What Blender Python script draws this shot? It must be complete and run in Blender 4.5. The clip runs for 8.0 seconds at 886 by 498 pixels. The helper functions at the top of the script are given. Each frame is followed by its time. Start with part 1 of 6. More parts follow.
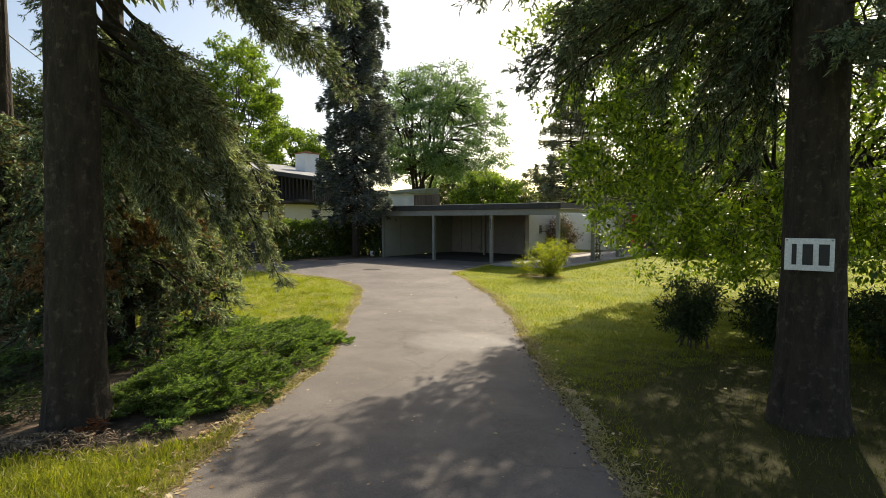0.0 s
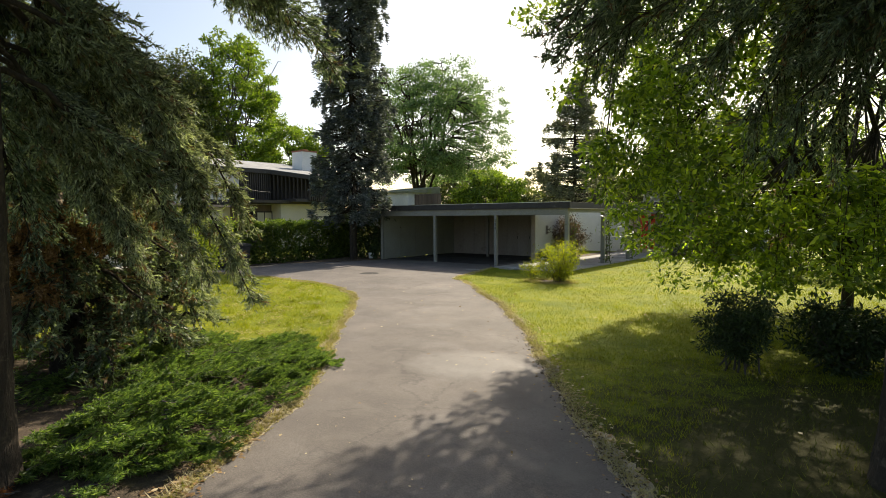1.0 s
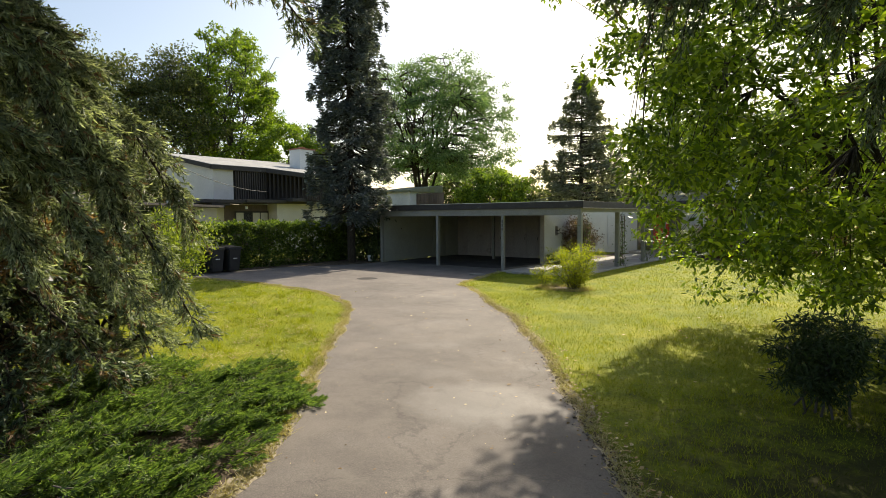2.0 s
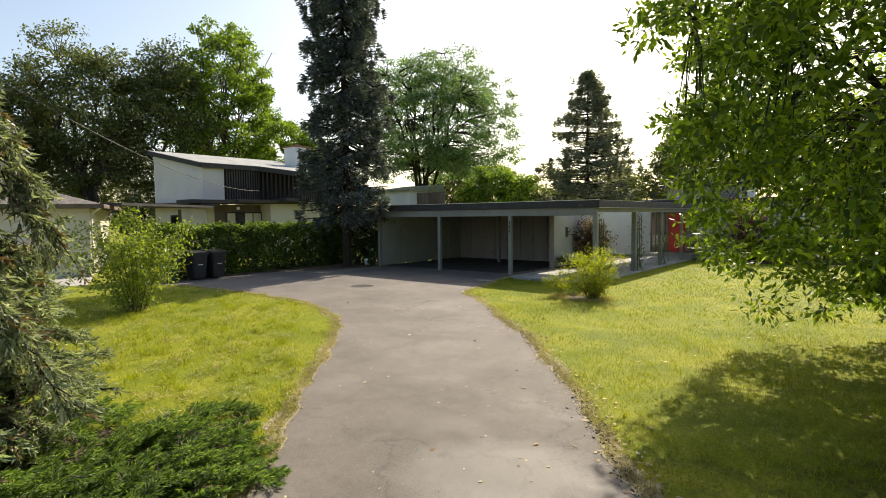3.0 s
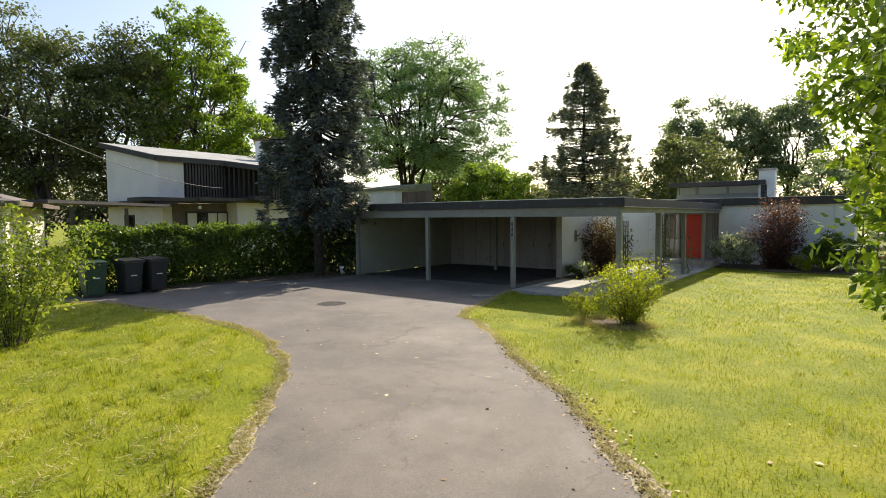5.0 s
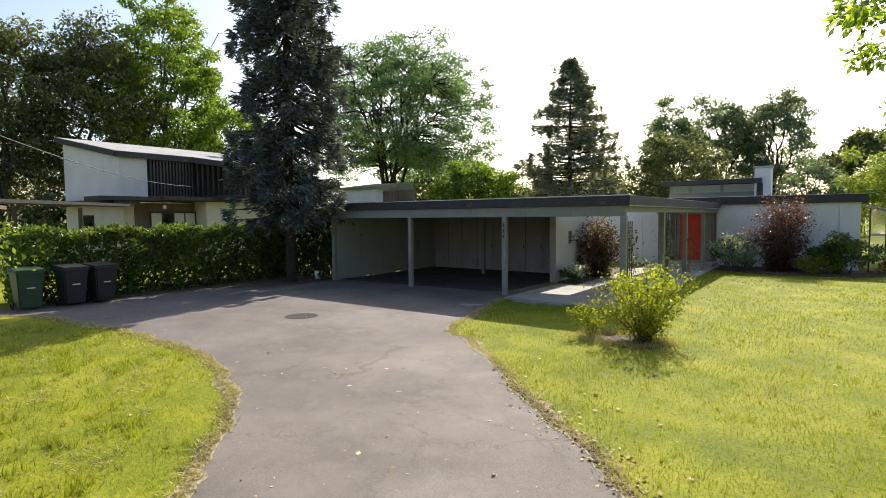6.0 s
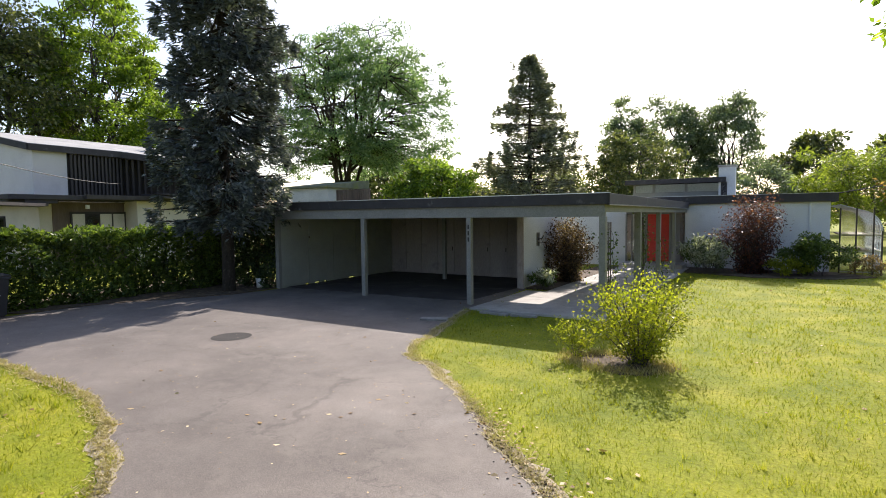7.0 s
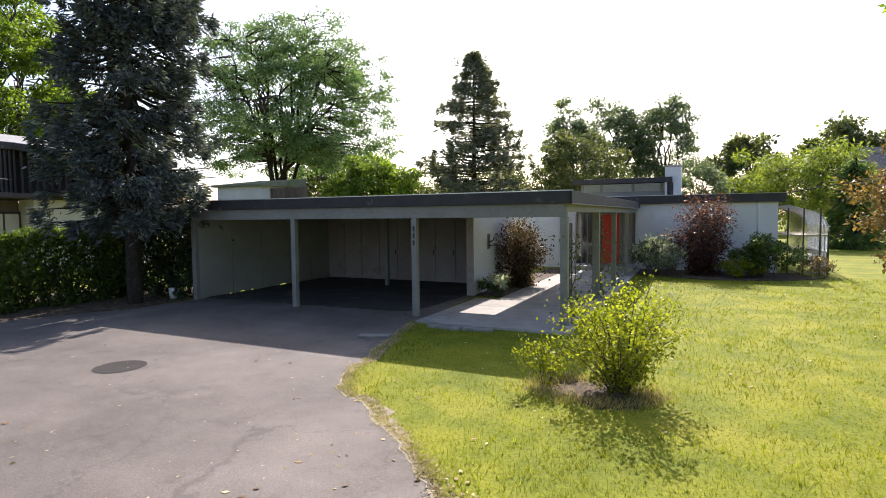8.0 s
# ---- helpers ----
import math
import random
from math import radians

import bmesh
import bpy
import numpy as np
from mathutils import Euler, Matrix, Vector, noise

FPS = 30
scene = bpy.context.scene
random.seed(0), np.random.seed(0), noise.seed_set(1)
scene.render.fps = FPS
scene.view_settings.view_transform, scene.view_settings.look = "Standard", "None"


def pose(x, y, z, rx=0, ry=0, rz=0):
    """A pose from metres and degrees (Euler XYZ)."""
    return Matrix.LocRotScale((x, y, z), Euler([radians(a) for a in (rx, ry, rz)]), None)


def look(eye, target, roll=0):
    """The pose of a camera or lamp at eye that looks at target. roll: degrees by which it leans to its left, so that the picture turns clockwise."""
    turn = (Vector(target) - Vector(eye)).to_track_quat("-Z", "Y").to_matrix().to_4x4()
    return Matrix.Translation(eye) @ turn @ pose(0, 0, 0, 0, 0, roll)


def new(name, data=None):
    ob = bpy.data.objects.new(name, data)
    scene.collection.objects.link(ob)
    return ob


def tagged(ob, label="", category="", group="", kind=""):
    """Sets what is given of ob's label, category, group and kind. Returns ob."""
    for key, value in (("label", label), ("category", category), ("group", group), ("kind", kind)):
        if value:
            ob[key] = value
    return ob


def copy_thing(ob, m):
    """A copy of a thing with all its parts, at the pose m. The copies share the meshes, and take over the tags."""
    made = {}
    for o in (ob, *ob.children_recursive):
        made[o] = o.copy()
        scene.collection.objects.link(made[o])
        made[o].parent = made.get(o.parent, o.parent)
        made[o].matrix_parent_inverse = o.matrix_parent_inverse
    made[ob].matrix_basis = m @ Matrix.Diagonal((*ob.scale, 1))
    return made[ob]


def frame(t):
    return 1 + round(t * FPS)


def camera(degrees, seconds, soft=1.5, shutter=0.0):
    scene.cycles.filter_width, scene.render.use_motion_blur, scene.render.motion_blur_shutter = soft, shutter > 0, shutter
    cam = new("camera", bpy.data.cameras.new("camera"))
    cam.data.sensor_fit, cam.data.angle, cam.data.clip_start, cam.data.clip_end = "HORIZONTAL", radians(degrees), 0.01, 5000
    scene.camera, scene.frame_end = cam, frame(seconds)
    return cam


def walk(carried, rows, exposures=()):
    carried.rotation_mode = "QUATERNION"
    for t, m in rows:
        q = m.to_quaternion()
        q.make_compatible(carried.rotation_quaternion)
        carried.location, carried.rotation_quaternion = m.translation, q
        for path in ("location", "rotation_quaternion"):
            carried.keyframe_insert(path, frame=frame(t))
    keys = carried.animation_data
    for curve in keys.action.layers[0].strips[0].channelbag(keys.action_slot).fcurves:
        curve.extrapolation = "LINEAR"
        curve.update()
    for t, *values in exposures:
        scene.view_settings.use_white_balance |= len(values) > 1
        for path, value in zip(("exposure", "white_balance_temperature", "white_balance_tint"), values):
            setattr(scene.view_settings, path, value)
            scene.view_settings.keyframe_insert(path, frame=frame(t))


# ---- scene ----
cam = camera(78.1, 8.0, soft=0.9)
PATH = [
    (0, (4.032, 1.099, 2.123), (2.779, 2.655, 2.009), -0.2),
    (0.5, (3.624, 1.572, 2.143), (2.37, 3.126, 2.028), -0.2),
    (1, (3.166, 2.109, 2.16), (1.911, 3.662, 2.044), -0.3),
    (1.5, (2.67, 2.69, 2.173), (1.411, 4.24, 2.056), -0.3),
    (2.8, (1.263, 4.351, 2.273), (-0.002, 5.895, 2.151), -0.6),
    (3, (1.013, 4.643, 2.267), (-0.252, 6.187, 2.146), -0.6),
    (3.5, (0.397, 5.346, 2.254), (-0.865, 6.893, 2.136), -0.5),
    (4, (-0.176, 6.028, 2.257), (-1.436, 7.577, 2.138), -0.6),
    (4.5, (-0.744, 6.667, 2.244), (-1.988, 8.229, 2.126), -0.5),
    (6, (-2.352, 8.54, 2.257), (-3.524, 10.156, 2.139), -0.5),
    (6.5, (-2.885, 9.222, 2.273), (-4.007, 10.873, 2.153), -0.5),
    (7, (-3.386, 9.951, 2.27), (-4.428, 11.655, 2.151), -0.6),
    (7.5, (-3.825, 10.665, 2.273), (-4.774, 12.422, 2.152), -0.6),
    (8, (-4.203, 11.325, 2.271), (-5.061, 13.128, 2.151), -0.6),
]
walk(cam, [(t, look(eye, target, roll)) for t, eye, target, roll in PATH],
     exposures=[(0.0, 0.36, 7250, 10), (1.5, 0.4, 7250, 9), (3.0, 0.47, 7150, 9), (4.5, 0.53, 7000, 10), (6.0, 0.6, 6600, 12), (8.0, 0.71, 6350, 19)])

# ---------------------------------------------------------------- light
SUN = Vector((-0.178, 0.774, 0.607)).normalized()
world = bpy.data.worlds.new("sky")
scene.world = world
world.use_nodes = True
wn = world.node_tree.nodes
sky = wn.new("ShaderNodeTexSky")
sky.sky_type = "NISHITA"
sky.sun_disc = False
sky.sun_elevation = math.asin(SUN.z)
sky.sun_rotation = math.atan2(SUN.x, SUN.y)
sky.altitude, sky.air_density, sky.dust_density, sky.ozone_density = 150, 1.0, 2.5, 1.0
wn["Background"].inputs["Strength"].default_value = 0.15
world.node_tree.links.new(sky.outputs["Color"], wn["Background"].inputs["Color"])
sun = new("sun", bpy.data.lights.new("sun", "SUN"))
sun.data.energy, sun.data.angle, sun.data.color = 5.0, radians(0.55), (1.0, 0.93, 0.82)
sun.matrix_world = look((0, 0, 40), Vector((0, 0, 40)) - SUN)

# ---------------------------------------------------------------- materials


def mat_base(name):
    m = bpy.data.materials.new(name)
    m.use_nodes = True
    nt = m.node_tree
    return m, nt, nt.nodes["Principled BSDF"]


def ramp(nt, stops):
    r = nt.nodes.new("ShaderNodeValToRGB")
    e = r.color_ramp.elements
    while len(e) < len(stops):
        e.new(0.5)
    for el, (p, c) in zip(e, stops):
        el.position, el.color = p, (*c, 1)
    return r


def noise_node(nt, scale, detail=4, rough=0.55, coords=None, stretch=None):
    n = nt.nodes.new("ShaderNodeTexNoise")
    n.inputs["Scale"].default_value, n.inputs["Detail"].default_value, n.inputs["Roughness"].default_value = scale, detail, rough
    src = coords
    if src is None:
        g = nt.nodes.new("ShaderNodeNewGeometry")
        src = g.outputs["Position"]
    if stretch:
        mp = nt.nodes.new("ShaderNodeMapping")
        mp.inputs["Scale"].default_value = stretch
        nt.links.new(src, mp.inputs["Vector"])
        src = mp.outputs["Vector"]
    nt.links.new(src, n.inputs["Vector"])
    return n


def mix_rgb(nt, fac, a, b, mode="MIX"):
    x = nt.nodes.new("ShaderNodeMix")
    x.data_type, x.blend_type = "RGBA", mode
    for sock, v in ((x.inputs[0], fac), (x.inputs[6], a), (x.inputs[7], b)):
        if hasattr(v, "links"):
            nt.links.new(v, sock)
        else:
            sock.default_value = v if not isinstance(v, tuple) else (*v, 1)[:4]
    return x.outputs[2]


def bump(nt, bsdf, height, strength, dist=0.01):
    b = nt.nodes.new("ShaderNodeBump")
    b.inputs["Strength"].default_value, b.inputs["Distance"].default_value = strength, dist
    nt.links.new(height, b.inputs["Height"])
    nt.links.new(b.outputs["Normal"], bsdf.inputs["Normal"])


def surface(name, c1, c2, scale=3.0, fine=40.0, rough=0.7, bumps=0.25, stain=None, stretch=None, metal=0.0, piece=0.0, dist=0.006):
    """Two tones at a broad scale, fine grain on top, optional stains, tone by piece."""
    m, nt, p = mat_base(name)
    broad = noise_node(nt, scale, 5, 0.6, None, stretch)
    r = ramp(nt, [(0.3, c1), (0.7, c2)])
    nt.links.new(broad.outputs["Fac"], r.inputs["Fac"])
    grain = noise_node(nt, fine, 3, 0.6, None, stretch)
    gr = ramp(nt, [(0.25, (0.78,) * 3), (0.75, (1.14,) * 3)])
    nt.links.new(grain.outputs["Fac"], gr.inputs["Fac"])
    col = mix_rgb(nt, 1.0, r.outputs["Color"], gr.outputs["Color"], "MULTIPLY")
    if stain:
        s = noise_node(nt, stain[0], 6, 0.65)
        sr = ramp(nt, [(stain[1], (0, 0, 0)), (stain[2], (1, 1, 1))])
        nt.links.new(s.outputs["Fac"], sr.inputs["Fac"])
        col = mix_rgb(nt, sr.outputs["Color"], col, stain[3])
    if piece:
        o = nt.nodes.new("ShaderNodeObjectInfo")
        pr = ramp(nt, [(0.0, (1 - piece,) * 3), (1.0, (1 + piece,) * 3)])
        nt.links.new(o.outputs["Random"], pr.inputs["Fac"])
        col = mix_rgb(nt, 1.0, col, pr.outputs["Color"], "MULTIPLY")
    nt.links.new(col, p.inputs["Base Color"])
    p.inputs["Roughness"].default_value, p.inputs["Metallic"].default_value = rough, metal
    if bumps:
        bump(nt, p, grain.outputs["Fac"], bumps, dist)
    return m


def leaf_mat(name, dark, mid, light, trans=0.45, rough=0.5, tint=1.5, gloss=0.4):
    """Leaves: tone by leaf and by clump, light shining through."""
    m, nt, p = mat_base(name)
    g = nt.nodes.new("ShaderNodeNewGeometry")
    r = ramp(nt, [(0.0, dark), (0.55, mid), (1.0, light)])
    nt.links.new(g.outputs["Random Per Island"], r.inputs["Fac"])
    n = noise_node(nt, 0.9, 3, 0.5)
    nr = ramp(nt, [(0.3, (0.72,) * 3), (0.7, (1.2,) * 3)])
    nt.links.new(n.outputs["Fac"], nr.inputs["Fac"])
    col = mix_rgb(nt, 1.0, r.outputs["Color"], nr.outputs["Color"], "MULTIPLY")
    nt.links.new(col, p.inputs["Base Color"])
    p.inputs["Roughness"].default_value = rough
    p.inputs["Specular IOR Level"].default_value = gloss
    t = nt.nodes.new("ShaderNodeBsdfTranslucent")
    tc = mix_rgb(nt, 1.0, col, (tint, tint * 1.05, tint * 0.45), "MULTIPLY")
    nt.links.new(tc, t.inputs["Color"])
    mx = nt.nodes.new("ShaderNodeMixShader")
    mx.inputs[0].default_value = trans
    nt.links.new(p.outputs["BSDF"], mx.inputs[1])
    nt.links.new(t.outputs["BSDF"], mx.inputs[2])
    nt.links.new(mx.outputs["Shader"], nt.nodes["Material Output"].inputs["Surface"])
    return m


SHEEN_AT = (-0.9, 9.1, 0.0)


def asphalt_mat():
    m, nt, p = mat_base("worn asphalt")
    broad = noise_node(nt, 0.55, 5, 0.6)
    r = ramp(nt, [(0.3, (0.102, 0.088, 0.077)), (0.5, (0.144, 0.125, 0.109)), (0.72, (0.2, 0.174, 0.151))])
    nt.links.new(broad.outputs["Fac"], r.inputs["Fac"])
    grit = noise_node(nt, 95, 3, 0.8)
    gr = ramp(nt, [(0.3, (0.5,) * 3), (0.52, (1.0,) * 3), (0.74, (1.7,) * 3)])
    nt.links.new(grit.outputs["Fac"], gr.inputs["Fac"])
    col = mix_rgb(nt, 1.0, r.outputs["Color"], gr.outputs["Color"], "MULTIPLY")
    patch = noise_node(nt, 0.9, 6, 0.7)
    pr = ramp(nt, [(0.52, (0, 0, 0)), (0.68, (0.6,) * 3)])
    nt.links.new(patch.outputs["Fac"], pr.inputs["Fac"])
    col = mix_rgb(nt, pr.outputs["Color"], col, (0.2, 0.176, 0.152))
    spots = nt.nodes.new("ShaderNodeTexVoronoi")
    spots.inputs["Scale"].default_value = 5.0
    g = nt.nodes.new("ShaderNodeNewGeometry")
    nt.links.new(g.outputs["Position"], spots.inputs["Vector"])
    crack = nt.nodes.new("ShaderNodeTexVoronoi")
    crack.feature = "DISTANCE_TO_EDGE"
    crack.inputs["Scale"].default_value = 0.42
    wob = noise_node(nt, 1.6, 5, 0.65)
    wp = nt.nodes.new("ShaderNodeVectorMath")
    wp.operation = "MULTIPLY_ADD"
    wp.inputs[1].default_value = (1.2, 1.2, 0)
    nt.links.new(wob.outputs["Color"], wp.inputs[0])
    nt.links.new(g.outputs["Position"], wp.inputs[2])
    nt.links.new(wp.outputs["Vector"], crack.inputs["Vector"])
    cr = ramp(nt, [(0.0, (0.45,) * 3), (0.007, (0, 0, 0))])
    nt.links.new(crack.outputs["Distance"], cr.inputs["Fac"])
    col = mix_rgb(nt, cr.outputs["Color"], col, (0.05, 0.043, 0.038))
    sr = ramp(nt, [(0.03, (0.7,) * 3), (0.055, (0, 0, 0))])
    nt.links.new(spots.outputs["Distance"], sr.inputs["Fac"])
    col = mix_rgb(nt, sr.outputs["Color"], col, (0.075, 0.07, 0.065))
    rr = ramp(nt, [(0.3, (0.66,) * 3), (0.5, (0.85,) * 3)])
    nt.links.new(patch.outputs["Fac"], rr.inputs["Fac"])
    # a smooth stretch, with the sun's sheen also put into its pale colour
    far = nt.nodes.new("ShaderNodeVectorMath")
    far.operation = "DISTANCE"
    far.inputs[1].default_value = SHEEN_AT
    nt.links.new(wp.outputs["Vector"], far.inputs[0])
    sheen = nt.nodes.new("ShaderNodeMapRange")
    sheen.inputs["From Min"].default_value, sheen.inputs["From Max"].default_value = 0.55, 0.95
    sheen.inputs["To Min"].default_value, sheen.inputs["To Max"].default_value = 0.42, 0.0
    nt.links.new(far.outputs["Value"], sheen.inputs["Value"])
    col = mix_rgb(nt, sheen.outputs["Result"], col, (0.195, 0.18, 0.16))
    nt.links.new(col, p.inputs["Base Color"])
    rough = mix_rgb(nt, sheen.outputs["Result"], rr.outputs["Color"], (0.45, 0.45, 0.45))
    nt.links.new(rough, p.inputs["Roughness"])
    bump(nt, p, grit.outputs["Fac"], 0.5, 0.006)
    return m


def lawn_mat():
    m, nt, p = mat_base("lawn")
    a = noise_node(nt, 0.5, 5, 0.65)
    r = ramp(nt, [(0.3, (0.15, 0.19, 0.014)), (0.5, (0.222, 0.248, 0.018)), (0.7, (0.295, 0.29, 0.03))])
    nt.links.new(a.outputs["Fac"], r.inputs["Fac"])
    b = noise_node(nt, 22, 4, 0.7)
    br = ramp(nt, [(0.3, (0.66,) * 3), (0.7, (1.25,) * 3)])
    nt.links.new(b.outputs["Fac"], br.inputs["Fac"])
    col = mix_rgb(nt, 1.0, r.outputs["Color"], br.outputs["Color"], "MULTIPLY")
    w = noise_node(nt, 1.3, 4, 0.6)
    wr = ramp(nt, [(0.35, (0.68, 0.75, 0.58)), (0.6, (1.1, 1.05, 1.0))])
    nt.links.new(w.outputs["Fac"], wr.inputs["Fac"])
    col = mix_rgb(nt, 1.0, col, wr.outputs["Color"], "MULTIPLY")
    d = noise_node(nt, 2.4, 5, 0.7)
    dr = ramp(nt, [(0.6, (0, 0, 0)), (0.75, (0.28,) * 3)])
    nt.links.new(d.outputs["Fac"], dr.inputs["Fac"])
    col = mix_rgb(nt, dr.outputs["Color"], col, (0.36, 0.285, 0.1))
    # needle litter and bare soil round the old spruce, darkened for its shade too
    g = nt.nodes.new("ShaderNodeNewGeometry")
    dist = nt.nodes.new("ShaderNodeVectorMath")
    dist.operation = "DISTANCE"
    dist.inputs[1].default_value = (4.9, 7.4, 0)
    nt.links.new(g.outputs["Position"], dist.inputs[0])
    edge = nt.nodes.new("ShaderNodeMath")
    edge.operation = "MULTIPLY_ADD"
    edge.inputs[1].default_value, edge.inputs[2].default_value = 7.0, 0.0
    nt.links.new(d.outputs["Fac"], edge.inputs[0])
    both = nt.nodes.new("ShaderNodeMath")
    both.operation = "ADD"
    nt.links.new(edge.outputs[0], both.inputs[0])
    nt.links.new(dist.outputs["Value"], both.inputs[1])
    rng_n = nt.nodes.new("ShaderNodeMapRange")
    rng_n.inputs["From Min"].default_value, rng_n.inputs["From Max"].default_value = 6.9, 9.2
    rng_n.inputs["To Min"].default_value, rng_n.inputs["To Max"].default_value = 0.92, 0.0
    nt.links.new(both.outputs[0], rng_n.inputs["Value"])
    shaded_litter = mix_rgb(nt, b.outputs["Fac"], (0.02, 0.02, 0.008), (0.062, 0.054, 0.022))
    col = mix_rgb(nt, rng_n.outputs["Result"], col, shaded_litter)
    nt.links.new(col, p.inputs["Base Color"])
    p.inputs["Roughness"].default_value = 0.85
    p.inputs["Specular IOR Level"].default_value = 0.15
    bump(nt, p, b.outputs["Fac"], 0.65, 0.025)
    return m


def glass_mat(name, tint, rough=0.03):
    m, nt, p = mat_base(name)
    p.inputs["Base Color"].default_value = (*tint, 1)
    p.inputs["Roughness"].default_value = rough
    p.inputs["Transmission Weight"].default_value = 1.0
    p.inputs["IOR"].default_value = 1.45
    return m


ASPHALT, LAWN = asphalt_mat(), lawn_mat()
SOIL = surface("dry soil and needle litter", (0.045, 0.032, 0.02), (0.125, 0.088, 0.055), 2.5, 45, 0.95, 0.8, (7, 0.5, 0.66, (0.2, 0.145, 0.085)), dist=0.02)
DRYSOIL = surface("dry pale soil", (0.3, 0.255, 0.18), (0.46, 0.4, 0.29), 3.0, 45, 0.95, 0.8, (6, 0.56, 0.7, (0.2, 0.16, 0.1)), dist=0.02)
# blotched asphalt whose dark tone stands for shade under the carport
SHADED_ASPHALT = surface("asphalt darkened for shade", (0.035, 0.031, 0.03), (0.075, 0.066, 0.06), 0.7, 70, 0.9, 0.4, (1.1, 0.52, 0.7, (0.11, 0.1, 0.09)))
CONCRETE = surface("weathered concrete", (0.33, 0.31, 0.28), (0.47, 0.45, 0.41), 1.6, 60, 0.85, 0.25, (3.0, 0.55, 0.75, (0.24, 0.22, 0.19)), piece=0.08)
STONE = surface("grey edging stone", (0.2, 0.19, 0.17), (0.38, 0.36, 0.33), 5, 45, 0.9, 0.6, piece=0.15)
WHITE = surface("white painted block", (0.66, 0.67, 0.67), (0.78, 0.79, 0.79), 0.8, 35, 0.75, 0.2, (1.5, 0.62, 0.8, (0.55, 0.55, 0.53)))
CREAM = surface("cream stucco", (0.60, 0.555, 0.46), (0.70, 0.655, 0.56), 0.8, 50, 0.9, 0.3, (1.2, 0.6, 0.8, (0.5, 0.45, 0.37)))
STUCCO = surface("pale grey stucco", (0.60, 0.58, 0.57), (0.70, 0.68, 0.66), 0.6, 50, 0.9, 0.3, (0.9, 0.6, 0.8, (0.52, 0.5, 0.48)))
GREYPAINT = surface("grey-green painted timber", (0.225, 0.222, 0.205), (0.29, 0.286, 0.265), 2.0, 30, 0.6, 0.2, (4, 0.62, 0.72, (0.2, 0.2, 0.17)), piece=0.05)
PANEL = surface("taupe painted board", (0.33, 0.28, 0.262), (0.425, 0.37, 0.345), 1.2, 30, 0.65, 0.15, (2, 0.6, 0.75, (0.24, 0.2, 0.185)), (1, 1, 0.25), piece=0.08)
LINING = surface("grey painted wall lining", (0.33, 0.335, 0.3), (0.42, 0.425, 0.385), 0.8, 30, 0.7, 0.08, (1.2, 0.55, 0.8, (0.29, 0.29, 0.26)), piece=0.03)
FASCIA = surface("dark grey metal fascia", (0.027, 0.024, 0.026), (0.046, 0.041, 0.043), 2.5, 30, 0.62, 0.1, (3, 0.6, 0.75, (0.15, 0.15, 0.14)))
DRIP = surface("bare metal roof edge", (0.42, 0.42, 0.42), (0.6, 0.6, 0.6), 4, 40, 0.3, 0.1, metal=0.9)
ROOFING = surface("grey flat roofing", (0.13, 0.13, 0.13), (0.22, 0.22, 0.215), 1.2, 50, 0.9, 0.4, (1.0, 0.55, 0.75, (0.17, 0.18, 0.1)))
MOSSY = surface("mossy grey-green roofing", (0.16, 0.17, 0.12), (0.27, 0.28, 0.19), 1.5, 50, 0.9, 0.4, (1.0, 0.5, 0.7, (0.2, 0.22, 0.08)))
PALEROOF = surface("pale gravel roofing", (0.27, 0.275, 0.27), (0.42, 0.42, 0.41), 1.0, 60, 0.85, 0.4, (0.8, 0.55, 0.75, (0.3, 0.3, 0.28)))
SHINGLE = surface("weathered asphalt shingles", (0.12, 0.105, 0.095), (0.21, 0.185, 0.168), 1.5, 30, 0.95, 0.6, (3, 0.55, 0.7, (0.33, 0.3, 0.26)))
DARKWOOD = surface("dark-stained timber", (0.026, 0.021, 0.02), (0.06, 0.05, 0.045), 2.0, 35, 0.6, 0.3, None, (1, 1, 0.15), piece=0.2)
BROWNWOOD = surface("brown timber", (0.09, 0.065, 0.05), (0.17, 0.125, 0.1), 2.0, 35, 0.7, 0.3, None, (1, 1, 0.15), piece=0.2)
RED = surface("red door paint", (0.62, 0.03, 0.018), (0.74, 0.045, 0.026), 1.5, 20, 0.35, 0.05)
BLACK = surface("black moulded plastic", (0.02, 0.02, 0.024), (0.034, 0.034, 0.038), 3, 60, 0.42, 0.1)
GREENPL = surface("green moulded plastic", (0.025, 0.06, 0.035), (0.04, 0.085, 0.05), 3, 60, 0.45, 0.1)
STEEL = surface("grey steel", (0.3, 0.3, 0.3), (0.45, 0.45, 0.45), 4, 50, 0.35, 0.1, metal=0.9)
IRON = surface("cast iron", (0.05, 0.045, 0.04), (0.1, 0.09, 0.08), 6, 60, 0.6, 0.4, metal=0.5)
PUDDLE = surface("dark sunken iron", (0.018, 0.016, 0.015), (0.035, 0.031, 0.028), 3, 120, 0.92, 0.4)
INK = surface("black enamel", (0.012, 0.012, 0.012), (0.02, 0.02, 0.02), 3, 40, 0.5, 0.0)
SIGN = surface("white enamel board", (0.74, 0.74, 0.72), (0.83, 0.83, 0.81), 3, 50, 0.45, 0.05, (6, 0.62, 0.75, (0.55, 0.53, 0.48)))
BARK = surface("rough spruce bark", (0.017, 0.0125, 0.008), (0.055, 0.041, 0.027), 9, 34, 0.95, 1.0, (12, 0.55, 0.7, (0.105, 0.083, 0.058)), (1, 1, 0.35), dist=0.03)
BARK2 = surface("grey-brown bark", (0.055, 0.046, 0.038), (0.12, 0.105, 0.09), 5, 30, 0.95, 0.8, None, (1, 1, 0.3), dist=0.02)
